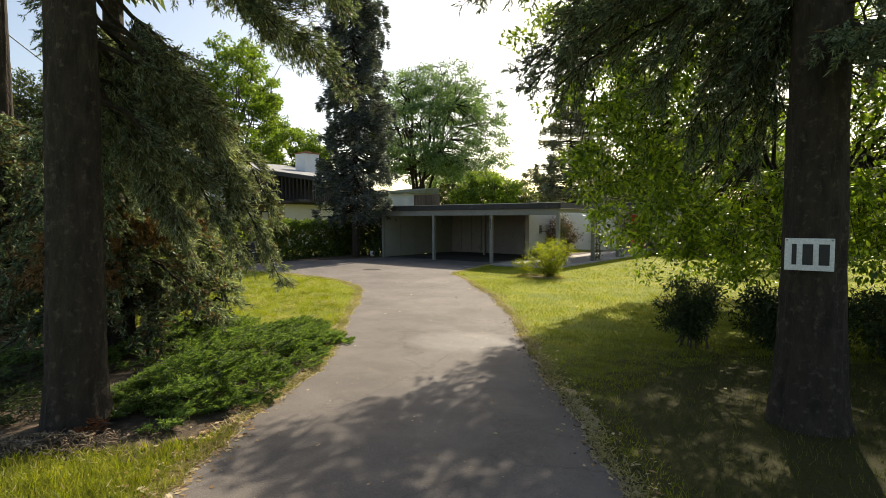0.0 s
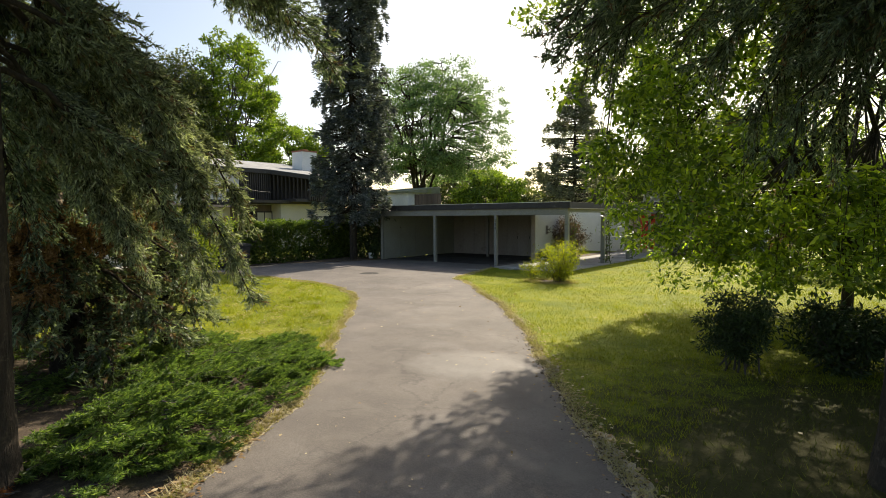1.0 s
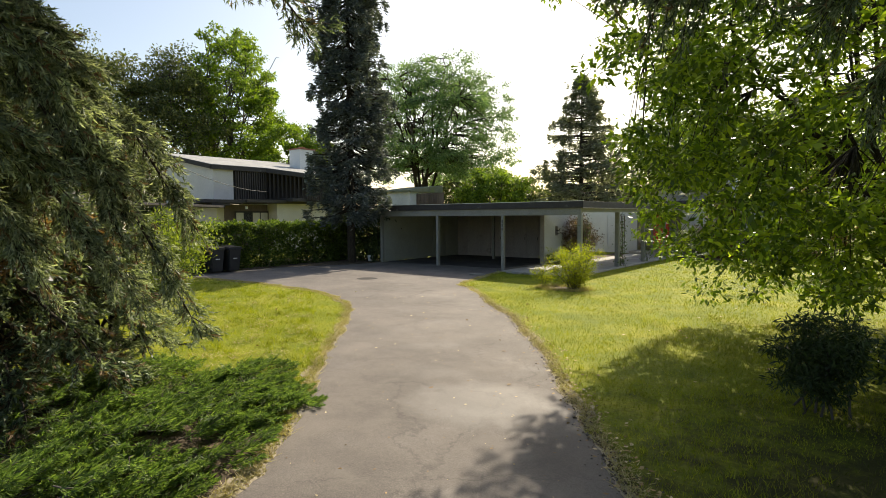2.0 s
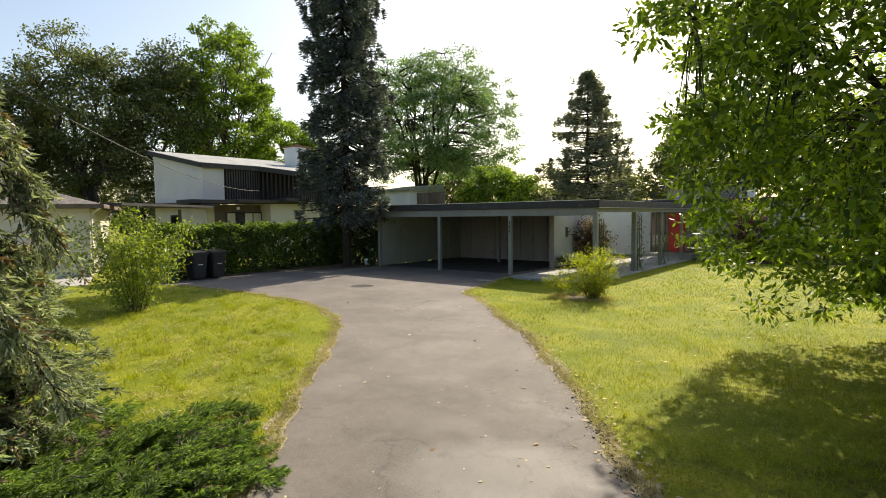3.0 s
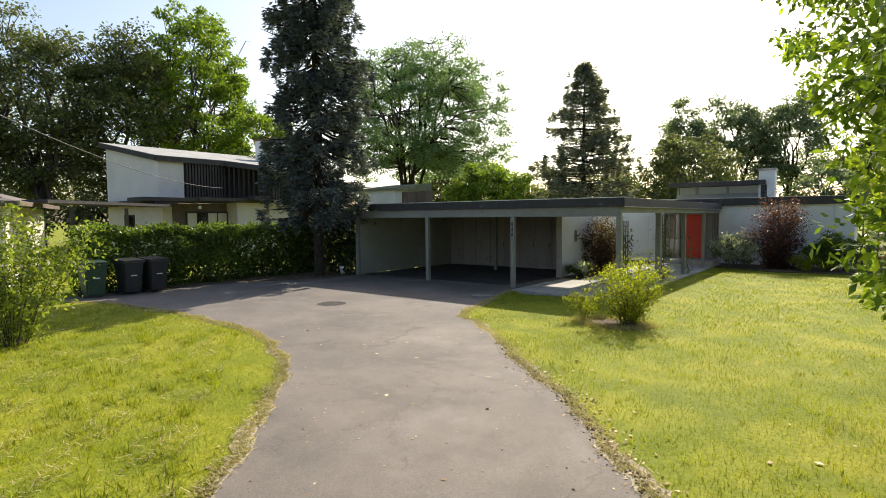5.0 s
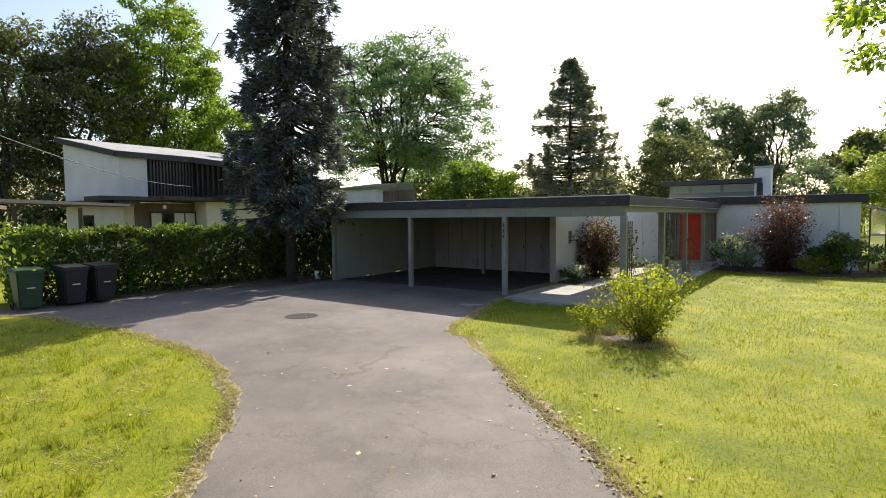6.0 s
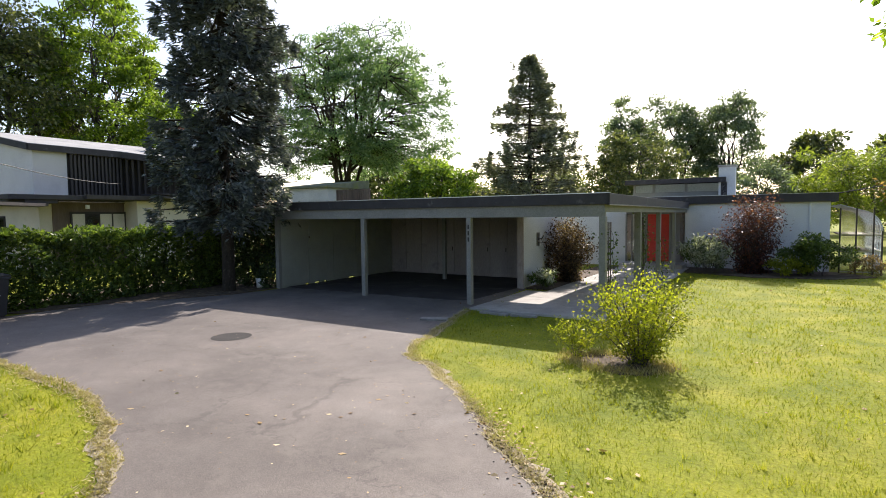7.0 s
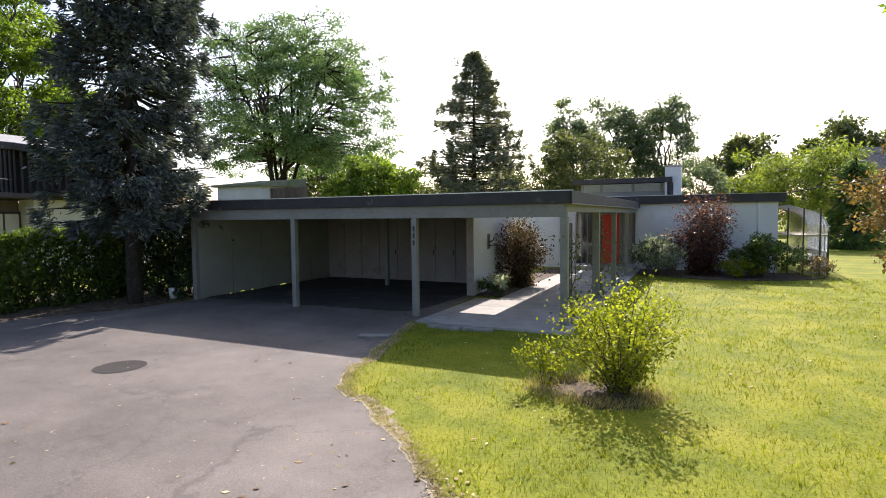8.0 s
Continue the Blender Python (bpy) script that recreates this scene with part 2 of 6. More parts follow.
DEADWOOD = surface("pale weathered wood", (0.1, 0.07, 0.042), (0.24, 0.175, 0.11), 9, 60, 0.95, 0.7, (14, 0.5, 0.66, (0.4, 0.32, 0.22)))
BRICK = surface("reddish brick", (0.25, 0.1, 0.065), (0.36, 0.16, 0.1), 3, 40, 0.9, 0.4)
CABLE = surface("black cable sheath", (0.03, 0.03, 0.03), (0.06, 0.06, 0.06), 5, 40, 0.5, 0.0)
DARKGLASS = glass_mat("window glass", (0.75, 0.8, 0.78))
PANE = glass_mat("greenhouse glazing", (0.93, 0.96, 0.95), 0.12)
DRYLEAF = leaf_mat("fallen leaves", (0.16, 0.085, 0.035), (0.38, 0.25, 0.11), (0.66, 0.56, 0.36), 0.12, 0.7, 1.1)
L_MAG = leaf_mat("glossy oval leaves", (0.05, 0.092, 0.016), (0.15, 0.232, 0.03), (0.43, 0.52, 0.065), 0.42, 0.3, 1.9)
L_MAPLE = leaf_mat("bright maple leaves", (0.075, 0.125, 0.018), (0.15, 0.225, 0.03), (0.27, 0.36, 0.05), 0.45, 0.5, 1.7)
L_DARK = leaf_mat("dark tree leaves", (0.062, 0.085, 0.036), (0.128, 0.155, 0.062), (0.245, 0.25, 0.1), 0.4, 0.55, 1.35)
L_LOCUST = leaf_mat("fine locust leaves", (0.082, 0.145, 0.078), (0.138, 0.22, 0.118), (0.235, 0.325, 0.185), 0.5, 0.5, 1.55)
# distance haze is put into this paler, greyer leaf colour
L_HAZY = leaf_mat("grey-green far leaves paled for haze", (0.095, 0.13, 0.09), (0.165, 0.21, 0.145), (0.26, 0.31, 0.22), 0.5, 0.5, 1.45)
L_LIME = leaf_mat("yellow-green leaves", (0.135, 0.165, 0.015), (0.24, 0.27, 0.022), (0.385, 0.385, 0.04), 0.5, 0.5, 1.6)
L_FRESH = leaf_mat("fresh green leaves", (0.10, 0.145, 0.025), (0.19, 0.24, 0.04), (0.32, 0.36, 0.07), 0.5, 0.5, 1.55)
# dark leaf tone with shade put into it, for plants in shady spots
L_SHADED = leaf_mat("green leaves darkened for shade", (0.022, 0.038, 0.014), (0.045, 0.07, 0.024), (0.08, 0.115, 0.04), 0.3, 0.5, 1.3)
L_HEDGE = leaf_mat("dense hedge leaves", (0.05, 0.08, 0.016), (0.10, 0.155, 0.03), (0.19, 0.25, 0.055), 0.4, 0.42, 1.5)
L_GREEN = leaf_mat("garden leaves", (0.05, 0.085, 0.02), (0.09, 0.14, 0.03), (0.15, 0.21, 0.05), 0.42, 0.45, 1.4)
L_PURPLE = leaf_mat("purple-bronze leaves", (0.045, 0.024, 0.026), (0.095, 0.042, 0.042), (0.28, 0.105, 0.07), 0.4, 0.45, 1.5)
L_BRONZE = leaf_mat("bronze-green leaves", (0.038, 0.026, 0.025), (0.08, 0.053, 0.042), (0.23, 0.155, 0.09), 0.4, 0.45, 1.5)
L_PALE = leaf_mat("silvery flower heads", (0.2, 0.24, 0.15), (0.42, 0.45, 0.36), (0.62, 0.63, 0.55), 0.3, 0.6, 1.1)
L_RUST = leaf_mat("rusty leaves", (0.1, 0.07, 0.03), (0.2, 0.13, 0.06), (0.34, 0.22, 0.11), 0.4, 0.5, 1.4)
N_SPRUCE = leaf_mat("spruce needles", (0.05, 0.075, 0.045), (0.125, 0.168, 0.108), (0.37, 0.43, 0.31), 0.38, 0.45, 1.25)
N_SILVER = leaf_mat("silvery spruce needles", (0.085, 0.112, 0.074), (0.235, 0.272, 0.195), (0.54, 0.58, 0.46), 0.46, 0.5, 1.25)
N_BLUE = leaf_mat("blue-grey spruce needles", (0.066, 0.082, 0.086), (0.125, 0.148, 0.15), (0.25, 0.28, 0.28), 0.24, 0.6, 1.1)
# needles lifted and greyed in tone to stand for haze
N_HAZY = leaf_mat("grey-green spruce needles paled for haze", (0.125, 0.133, 0.115), (0.225, 0.238, 0.205), (0.36, 0.37, 0.33), 0.46, 0.6, 1.2)
N_DEAD = leaf_mat("brown dead needles", (0.1, 0.06, 0.03), (0.2, 0.13, 0.07), (0.3, 0.22, 0.13), 0.25, 0.7, 1.2)
N_BROWN = leaf_mat("orange-brown dead needles", (0.14, 0.07, 0.03), (0.27, 0.15, 0.065), (0.42, 0.26, 0.12), 0.3, 0.7, 1.2)
N_RUST = leaf_mat("rust-brown dead sprays", (0.16, 0.06, 0.025), (0.28, 0.11, 0.045), (0.4, 0.18, 0.08), 0.3, 0.7, 1.2)
N_JUNI = leaf_mat("juniper sprays", (0.06, 0.112, 0.032), (0.125, 0.2, 0.054), (0.25, 0.335, 0.105), 0.45, 0.5, 1.5)
GRASS = leaf_mat("grass blades", (0.138, 0.176, 0.012), (0.222, 0.248, 0.018), (0.33, 0.32, 0.036), 0.5, 0.5, 1.5)
TUFT = leaf_mat("dark grass tufts", (0.18, 0.2, 0.02), (0.26, 0.272, 0.028), (0.35, 0.34, 0.045), 0.5, 0.5, 1.5)
# darker copy of the blades, with the spruce's shade in the colour
SHADED_GRASS = leaf_mat("thin grass with shade in its colour", (0.055, 0.072, 0.013), (0.105, 0.122, 0.02), (0.2, 0.19, 0.045), 0.4, 0.6, 1.3)
VERGEGRASS = leaf_mat("rough verge grass", (0.11, 0.135, 0.02), (0.19, 0.205, 0.03), (0.32, 0.29, 0.07), 0.45, 0.5, 1.4)
STRAW = leaf_mat("dry grass blades", (0.3, 0.245, 0.12), (0.45, 0.385, 0.21), (0.6, 0.53, 0.33), 0.42, 0.7, 1.15)

# ---------------------------------------------------------------- building helpers
rng = np.random.default_rng(7)


def link(name, me, material, parent=None, label=""):
    ob = new(name, me)
    if material and not me.materials:
        me.materials.append(material)
    if parent is not None:
        ob.parent = parent
    return tagged(ob, label) if label else ob


def part(name, bm, material, parent=None, label=""):
    me = bpy.data.meshes.new(name)
    bm.to_mesh(me)
    bm.free()
    return link(name, me, material, parent, label)


def thing(name, at, label, category, group="", kind="", rz=0.0):
    e = new(name)
    e.matrix_basis = pose(*at, 0, 0, rz)
    return tagged(e, label, category, group, kind)


def box(x0, x1, y0, y1, z0, z1, bevel=0.0, bm=None):
    bm = bm or bmesh.new()
    made = bmesh.ops.create_cube(bm, size=1.0, matrix=Matrix.Translation(((x0 + x1) / 2, (y0 + y1) / 2, (z0 + z1) / 2)) @ Matrix.Diagonal((x1 - x0, y1 - y0, z1 - z0, 1)))
    if bevel:
        edges = list({e for v in made["verts"] for e in v.link_edges})
        bmesh.ops.bevel(bm, geom=edges, offset=bevel, segments=2, affect="EDGES", profile=0.6)
    return bm


def prism(points, z0, z1, bm=None):
    """A flat slab over a plan outline; z0 and z1 may be numbers or functions of x, y."""
    bm = bm or bmesh.new()
    f0 = z0 if callable(z0) else (lambda x, y: z0)
    f1 = z1 if callable(z1) else (lambda x, y: z1)
    lo = [bm.verts.new((x, y, f0(x, y))) for x, y in points]
    hi = [bm.verts.new((x, y, f1(x, y))) for x, y in points]
    bm.faces.new(hi)
    bm.faces.new(lo[::-1])
    for i in range(len(points)):
        j = (i + 1) % len(points)
        bm.faces.new((lo[i], lo[j], hi[j], hi[i]))
    bmesh.ops.recalc_face_normals(bm, faces=bm.faces)
    return bm


def np_mesh(name, verts, quads=None, tris=None):
    """A mesh from arrays of corners, four-sided and three-sided faces."""
    me = bpy.data.meshes.new(name)
    q = np.zeros((0, 4), int) if quads is None else np.asarray(quads, int)
    t = np.zeros((0, 3), int) if tris is None else np.asarray(tris, int)
    v = np.asarray(verts, np.float32)
    me.vertices.add(len(v))
    me.vertices.foreach_set("co", v.ravel())
    me.loops.add(q.size + t.size)
    me.loops.foreach_set("vertex_index", np.concatenate((q.ravel(), t.ravel())).astype(np.int32))
    me.polygons.add(len(q) + len(t))
    me.polygons.foreach_set("loop_start", np.concatenate((np.arange(len(q)) * 4, q.size + np.arange(len(t)) * 3)).astype(np.int32))
    me.update(calc_edges=True)
    return me


def unit(a):
    return a / np.maximum(np.linalg.norm(a, axis=-1, keepdims=True), 1e-9)


def leaf_arrays(p, axis, length, width, fold=0.18, side=None):
    """Corners of one folded rhombic leaf at each place p along its axis."""
    n = len(p)
    a = unit(axis)
    b = side if side is not None else rng.normal(size=(n, 3))
    b = unit(b - (b * a).sum(1, keepdims=True) * a)
    c = np.cross(a, b)
    ln, wd = np.broadcast_to(length, n)[:, None], np.broadcast_to(width, n)[:, None]
    mid = p + a * ln * 0.45
    v = np.stack((p, mid + b * wd * 0.5 + c * wd * fold, p + a * ln, mid - b * wd * 0.5 + c * wd * fold), 1)
    return v.reshape(-1, 3), np.arange(n * 4).reshape(-1, 4)


def leaf_mesh(name, p, axis, length, width, fold=0.18, side=None):
    v, q = leaf_arrays(p, axis, length, width, fold, side)
    return np_mesh(name, v, q)


class Tubes:
    """Tapered round limbs gathered into one mesh."""

    def __init__(self):
        self.v, self.q, self.n = [], [], 0

    def add(self, pts, radii, sides=6):
        pts = np.asarray(pts, float)
        d = unit(np.gradient(pts, axis=0))
        ref = np.where(np.abs(d[:, 2:3]) > 0.9, [[1.0, 0, 0]], [[0, 0, 1.0]])
        a = unit(np.cross(d, ref))
        b = np.cross(d, a)
        ang = np.linspace(0, 2 * np.pi, sides, endpoint=False)
        ring = pts[:, None] + np.asarray(radii)[:, None, None] * (np.cos(ang)[None, :, None] * a[:, None] + np.sin(ang)[None, :, None] * b[:, None])
        self.v.append(ring.reshape(-1, 3))
        i = np.arange(len(pts) - 1)[:, None] * sides
        j = np.arange(sides)[None]
        k = (j + 1) % sides
        self.q.append(np.stack((i + j, i + k, i + sides + k, i + sides + j), -1).reshape(-1, 4) + self.n)
        self.n += len(pts) * sides

    def mesh(self, name):
        me = np_mesh(name, np.concatenate(self.v), np.concatenate(self.q))
        me.polygons.foreach_set("use_smooth", np.ones(len(me.polygons), bool))
        return me


def curve_pts(p0, p1, sag, n=8, wiggle=0.0):
    t = np.linspace(0, 1, n)[:, None]
    p0, p1 = np.asarray(p0, float), np.asarray(p1, float)
    pts = p0 + (p1 - p0) * t
    pts[:, 2] += (4 * sag * t * (1 - t))[:, 0]
    if wiggle:
        w = rng.normal(size=(n, 3)) * wiggle
        w[0] = w[-1] = 0
        pts += w
    return pts


def bumpy_trunk(name, base, top, r0, r1, flare=1.5, seed=0, rings=40, sides=56, knots=()):
    """A trunk with bark ridges, a flared foot and stubs of old branches."""
    r = np.random.default_rng(seed)
    t = np.linspace(0, 1, rings)
    base, top = np.asarray(base, float), np.asarray(top, float)
    h = np.linalg.norm(top - base)
    ang = np.linspace(0, 2 * np.pi, sides, endpoint=False)
    ph = r.uniform(0, 6.28, 6)
    v = []
    for ti in t:
        z = ti * h
        rad = r0 + (r1 - r0) * ti + r0 * (flare - 1) * np.exp(-z / 0.35)
        ridge = 1 + 0.035 * np.sin(ang * 23 + 3 * np.sin(2.3 * z)) * np.sin(9.0 * z + 4 * np.sin(ang * 3)) + 0.03 * np.sin(ang * 7 + ph[0] + 1.3 * z) + 0.025 * np.sin(ang * 13 + ph[1] - 2.1 * z) + 0.06 * np.exp(-z / 0.5) * np.sin(ang * 5 + ph[2])
        rr = rad * ridge * (1 + r.normal(0, 0.012, sides))
        c = base + (top - base) * ti
        v.append(np.stack((c[0] + rr * np.cos(ang), c[1] + rr * np.sin(ang), np.full(sides, c[2])), 1))
    i = np.arange(rings - 1)[:, None] * sides
    j = np.arange(sides)[None]
    k = (j + 1) % sides
    q = np.stack((i + j, i + k, i + sides + k, i + sides + j), -1).reshape(-1, 4)
    me = np_mesh(name, np.concatenate(v), q)
    me.polygons.foreach_set("use_smooth", np.ones(len(me.polygons), bool))
    return me


def broadleaf(name, base, height, r_xy, z_low, n_leaf, leaf, leaf_material, label, seed, trunk_r=0.25, limbs=9, tips=150, clump=1.0, trunk_h=None, bark=None, gap=0.25, aim=None, category="tree", width=0.55, stems=1, group="", sq=1.0, flat=0.62, inner=0.45, hollow=0.0, vase=False):
    """A deciduous tree or shrub: stems, limbs, twigs to the tips, and leaves round the tips. Sizes in metres; base is the foot."""
    global rng
    rng = np.random.default_rng(seed)
    rx, ry = r_xy if isinstance(r_xy, tuple) else (r_xy, r_xy)
    root = thing(name, base, label, category, group)
    cz, rz = (height + z_low) / 2, (height - z_low) / 2
    off = np.array(aim if aim is not None else (0, 0), float)
    trunk_h = trunk_h if trunk_h is not None else z_low + 0.25 * rz
    d = unit(rng.normal(size=(tips, 3)))
    lob = 1 + gap * np.sin(d[:, 0] * 4 + seed) * np.cos(d[:, 1] * 3.3 + seed * 2) + gap * 0.7 * np.sin(d[:, 2] * 5 + d[:, 0] * 3 + seed)
    rad = rng.uniform(inner, 1.0, tips) ** 0.6 * np.clip(lob, 0.6, 1.25) * 0.88
    shape = np.sign(d) * np.abs(d) ** sq
    tip = shape * rad[:, None] * [rx, ry, rz] + [off[0], off[1], cz]
    tip[:, 2] = np.clip(tip[:, 2], z_low * 0.8, height)
    if hollow:
        rho = np.clip(((tip[:, :2] - off) / [rx, ry] / 0.95) ** 2 @ [1, 1], 0, 1)
        floor_z = z_low + hollow * (1 - rho) * (height - z_low)
        tip[:, 2] = np.maximum(tip[:, 2], floor_z + rng.normal(0, 0.05 * rz, tips))
    tubes = Tubes()
    ldir = unit(rng.normal(size=(limbs, 3)) * [1, 1, 0.4] + [0, 0, 0.5])
    if vase:
        az = np.arange(limbs) * 2.4 + rng.normal(0, 0.2, limbs)
        el = rng.uniform(0.05, 1.1, limbs)
        ldir = np.stack((np.cos(az) * np.cos(el), np.sin(az) * np.cos(el), np.sin(el)), 1)
    ends = ldir * [rx, ry, rz] * 0.62 + [off[0], off[1], cz]
    limb_pts = []
    for i in range(limbs):
        stem = np.array([0, 0, trunk_h * (0.55 + 0.45 * rng.random())]) if stems == 1 else np.append(rng.normal(0, 0.06 * stems, 2), 0.0)
        pts = curve_pts(stem, ends[i], rng.uniform(0.0, 0.15) * rz, 9, 0.035 * rz)
        tubes.add(pts, np.linspace(trunk_r * (0.55 if stems == 1 else 0.8), trunk_r * 0.16, 9), 6)
        limb_pts.append(pts)
        if vase:
            for k in (4, 5, 6, 7):
                fork = unit(pts[8] - pts[0] + rng.normal(size=3) * [0.5, 0.5, 0.25] * np.linalg.norm(pts[8] - pts[0])) * [rx, ry, rz] * rng.uniform(0.3, 0.55)
                sub = curve_pts(pts[k], pts[k] + fork, 0.05 * rz, 7, 0.025 * rz)
                tubes.add(sub, np.linspace(trunk_r * 0.26, trunk_r * 0.08, 7), 5)
                limb_pts.append(np.concatenate((sub[:3], sub)))
    if stems == 1:
        lean = np.array([off[0] * 0.3, off[1] * 0.3, trunk_h])
        pts = curve_pts((0, 0, -0.1), lean, 0, 8, 0.02)
        tubes.add(pts, trunk_r * np.array([1.6, 1.15, 1.03, 1.0, 0.96, 0.93, 0.9, 0.85]), 10)
    allp = np.concatenate([lp[3:] for lp in limb_pts])
    for tp in tip:
        dist = np.linalg.norm(allp - tp, axis=1) + 0.4 * np.maximum(allp[:, 2] - tp[2], 0)
        s = allp[np.argmin(dist)]
        tubes.add(curve_pts(s, tp, 0.06 * np.linalg.norm(tp - s), 5, 0.03 * clump), np.linspace(trunk_r * 0.15, trunk_r * 0.035, 5), 4)
    link("trunk", tubes.mesh("trunk"), bark or BARK2, root)
    which = rng.integers(0, tips, n_leaf)
    o = unit(rng.normal(size=(n_leaf, 3))) * (rng.random((n_leaf, 1)) ** 0.5) * clump * rng.uniform(0.6, 1.25, tips)[which][:, None] * [1, 1, flat]
    p = tip[which] + o
    p[:, 2] = np.maximum(p[:, 2], 0.05)
    axis = unit(o) * 0.7 + rng.normal(size=(n_leaf, 3)) * 0.6 + [0, 0, -0.25]
    side = rng.normal(size=(n_leaf, 3)) * [1, 1, 0.35]
    ln = leaf * rng.uniform(0.65, 1.3, n_leaf)
    link("crown", leaf_mesh("crown", p, axis, ln, ln * width, 0.15, side), leaf_material, root)
    return root


def conifer(name, base, height, r_low, z_low, n_branch, n_twig, twig, needle, label, seed, trunk_r=0.2, droop=0.25, power=0.8, clump=0.3, category="spruce tree", width=0.22, flat=0.5, tiers=0, clusters=7):
    """A spruce: trunk, whorls of boughs that hang and lift at the tip, tufts of needles along them."""
    global rng
    rng = np.random.default_rng(seed)
    root = thing(name, base, label, category)
    tubes = Tubes()
    tubes.add(curve_pts((0, 0, -0.1), (0, 0, height * 0.98), 0, 12), np.linspace(trunk_r * 1.25, 0.02, 12), 10)
    ps, ds = [], []
    per = n_twig // n_branch
    for i in range(n_branch):
        f = (i + rng.random()) / n_branch
        if tiers:
            f = min(0.995, (np.floor(f * tiers) + 0.5 + rng.normal(0, 0.3)) / tiers)
        z = z_low + (height - z_low) * (1 - (1 - max(f, 0.0)) ** 1.15)
        reach = r_low * ((height - z) / (height - z_low)) ** power * rng.uniform(0.55, 1.15) + 0.12
        ang = rng.uniform(0, 6.283)
        end = np.array([np.cos(ang) * reach, np.sin(ang) * reach, z - droop * reach + 0.1 * reach])
        start = np.array([0, 0, z])
        pts = curve_pts(start, end, -droop * reach * 0.35, 7, 0.02)
        tubes.add(pts, np.linspace(0.03 + 0.012 * reach, 0.008, 7), 4)
        m = max(6, int(per * (0.25 + 1.1 * reach / r_low)))
        pads = rng.uniform(0.15, 1.0, clusters) ** 0.7
        pick = rng.integers(0, clusters, m)
        t = np.clip(pads[pick] + rng.normal(0, 0.035, m), 0.1, 1.03)
        pad_side = rng.normal(size=clusters)[pick][:, None]
        at = np.stack([np.interp(t, np.linspace(0, 1, 7), pts[:, k]) for k in range(3)], 1)
        out = unit(end - start)
        side = np.array([-np.sin(ang), np.cos(ang), 0])
        sw = (pad_side + 0.3 * rng.normal(size=(m, 1))) * clump * (0.35 + 0.9 * (1 - t[:, None])) * min(1.0, 0.4 + 0.5 * reach)
        at = at + side * sw + [0, 0, -1] * np.abs(rng.normal(size=(m, 1))) * clump * flat
        ps.append(at)
        ds.append(out * 0.9 + side * np.sign(sw) * 0.55 + rng.normal(size=(m, 3)) * 0.45 + [0, 0, -0.1])
    p, d = np.concatenate(ps), np.concatenate(ds)
    link("trunk", tubes.mesh("trunk"), BARK, root)
    ln = twig * rng.uniform(0.6, 1.35, len(p))
    v1, q1 = leaf_arrays(p, d, ln, ln * width, 0.3)
    link("crown", np_mesh("crown", v1, q1), needle, root)
    return root


def tuft_arrays(p, d, length, fine=1.0):
    """A needle-clad twig: a thin shoot with needles standing out all round it like a brush."""
    n = len(p)
    a = unit(d)
    b = rng.normal(size=(n, 3))
    b = unit(b - (b * a).sum(1, keepdims=True) * a)
    c = np.cross(a, b)
    ln = np.broadcast_to(length, n)[:, None]
    o = b * 0.008 * fine
    quads = np.stack((p, p + a * ln * 0.6 + o, p + a * ln * 1.05, p + a * ln * 0.6 - o), 1).reshape(-1, 3)
    tri = []
    for k in range(5):
        an = k * 2.4
        out = b * np.cos(an) + c * np.sin(an)
        side = c * np.cos(an) - b * np.sin(an)
        s = p + a * ln * (0.02 + 0.19 * k)
        tri.append(np.stack((s + side * 0.0085 * fine, s - side * 0.0085 * fine, s + (out * 0.75 + a * 0.8) * 0.5 * ln), 1))
    tri = np.stack(tri, 1).reshape(-1, 3)
    m = len(quads)
    return np.concatenate((quads, tri)), np.arange(m).reshape(-1, 4), m + np.arange(n * 15).reshape(-1, 3)


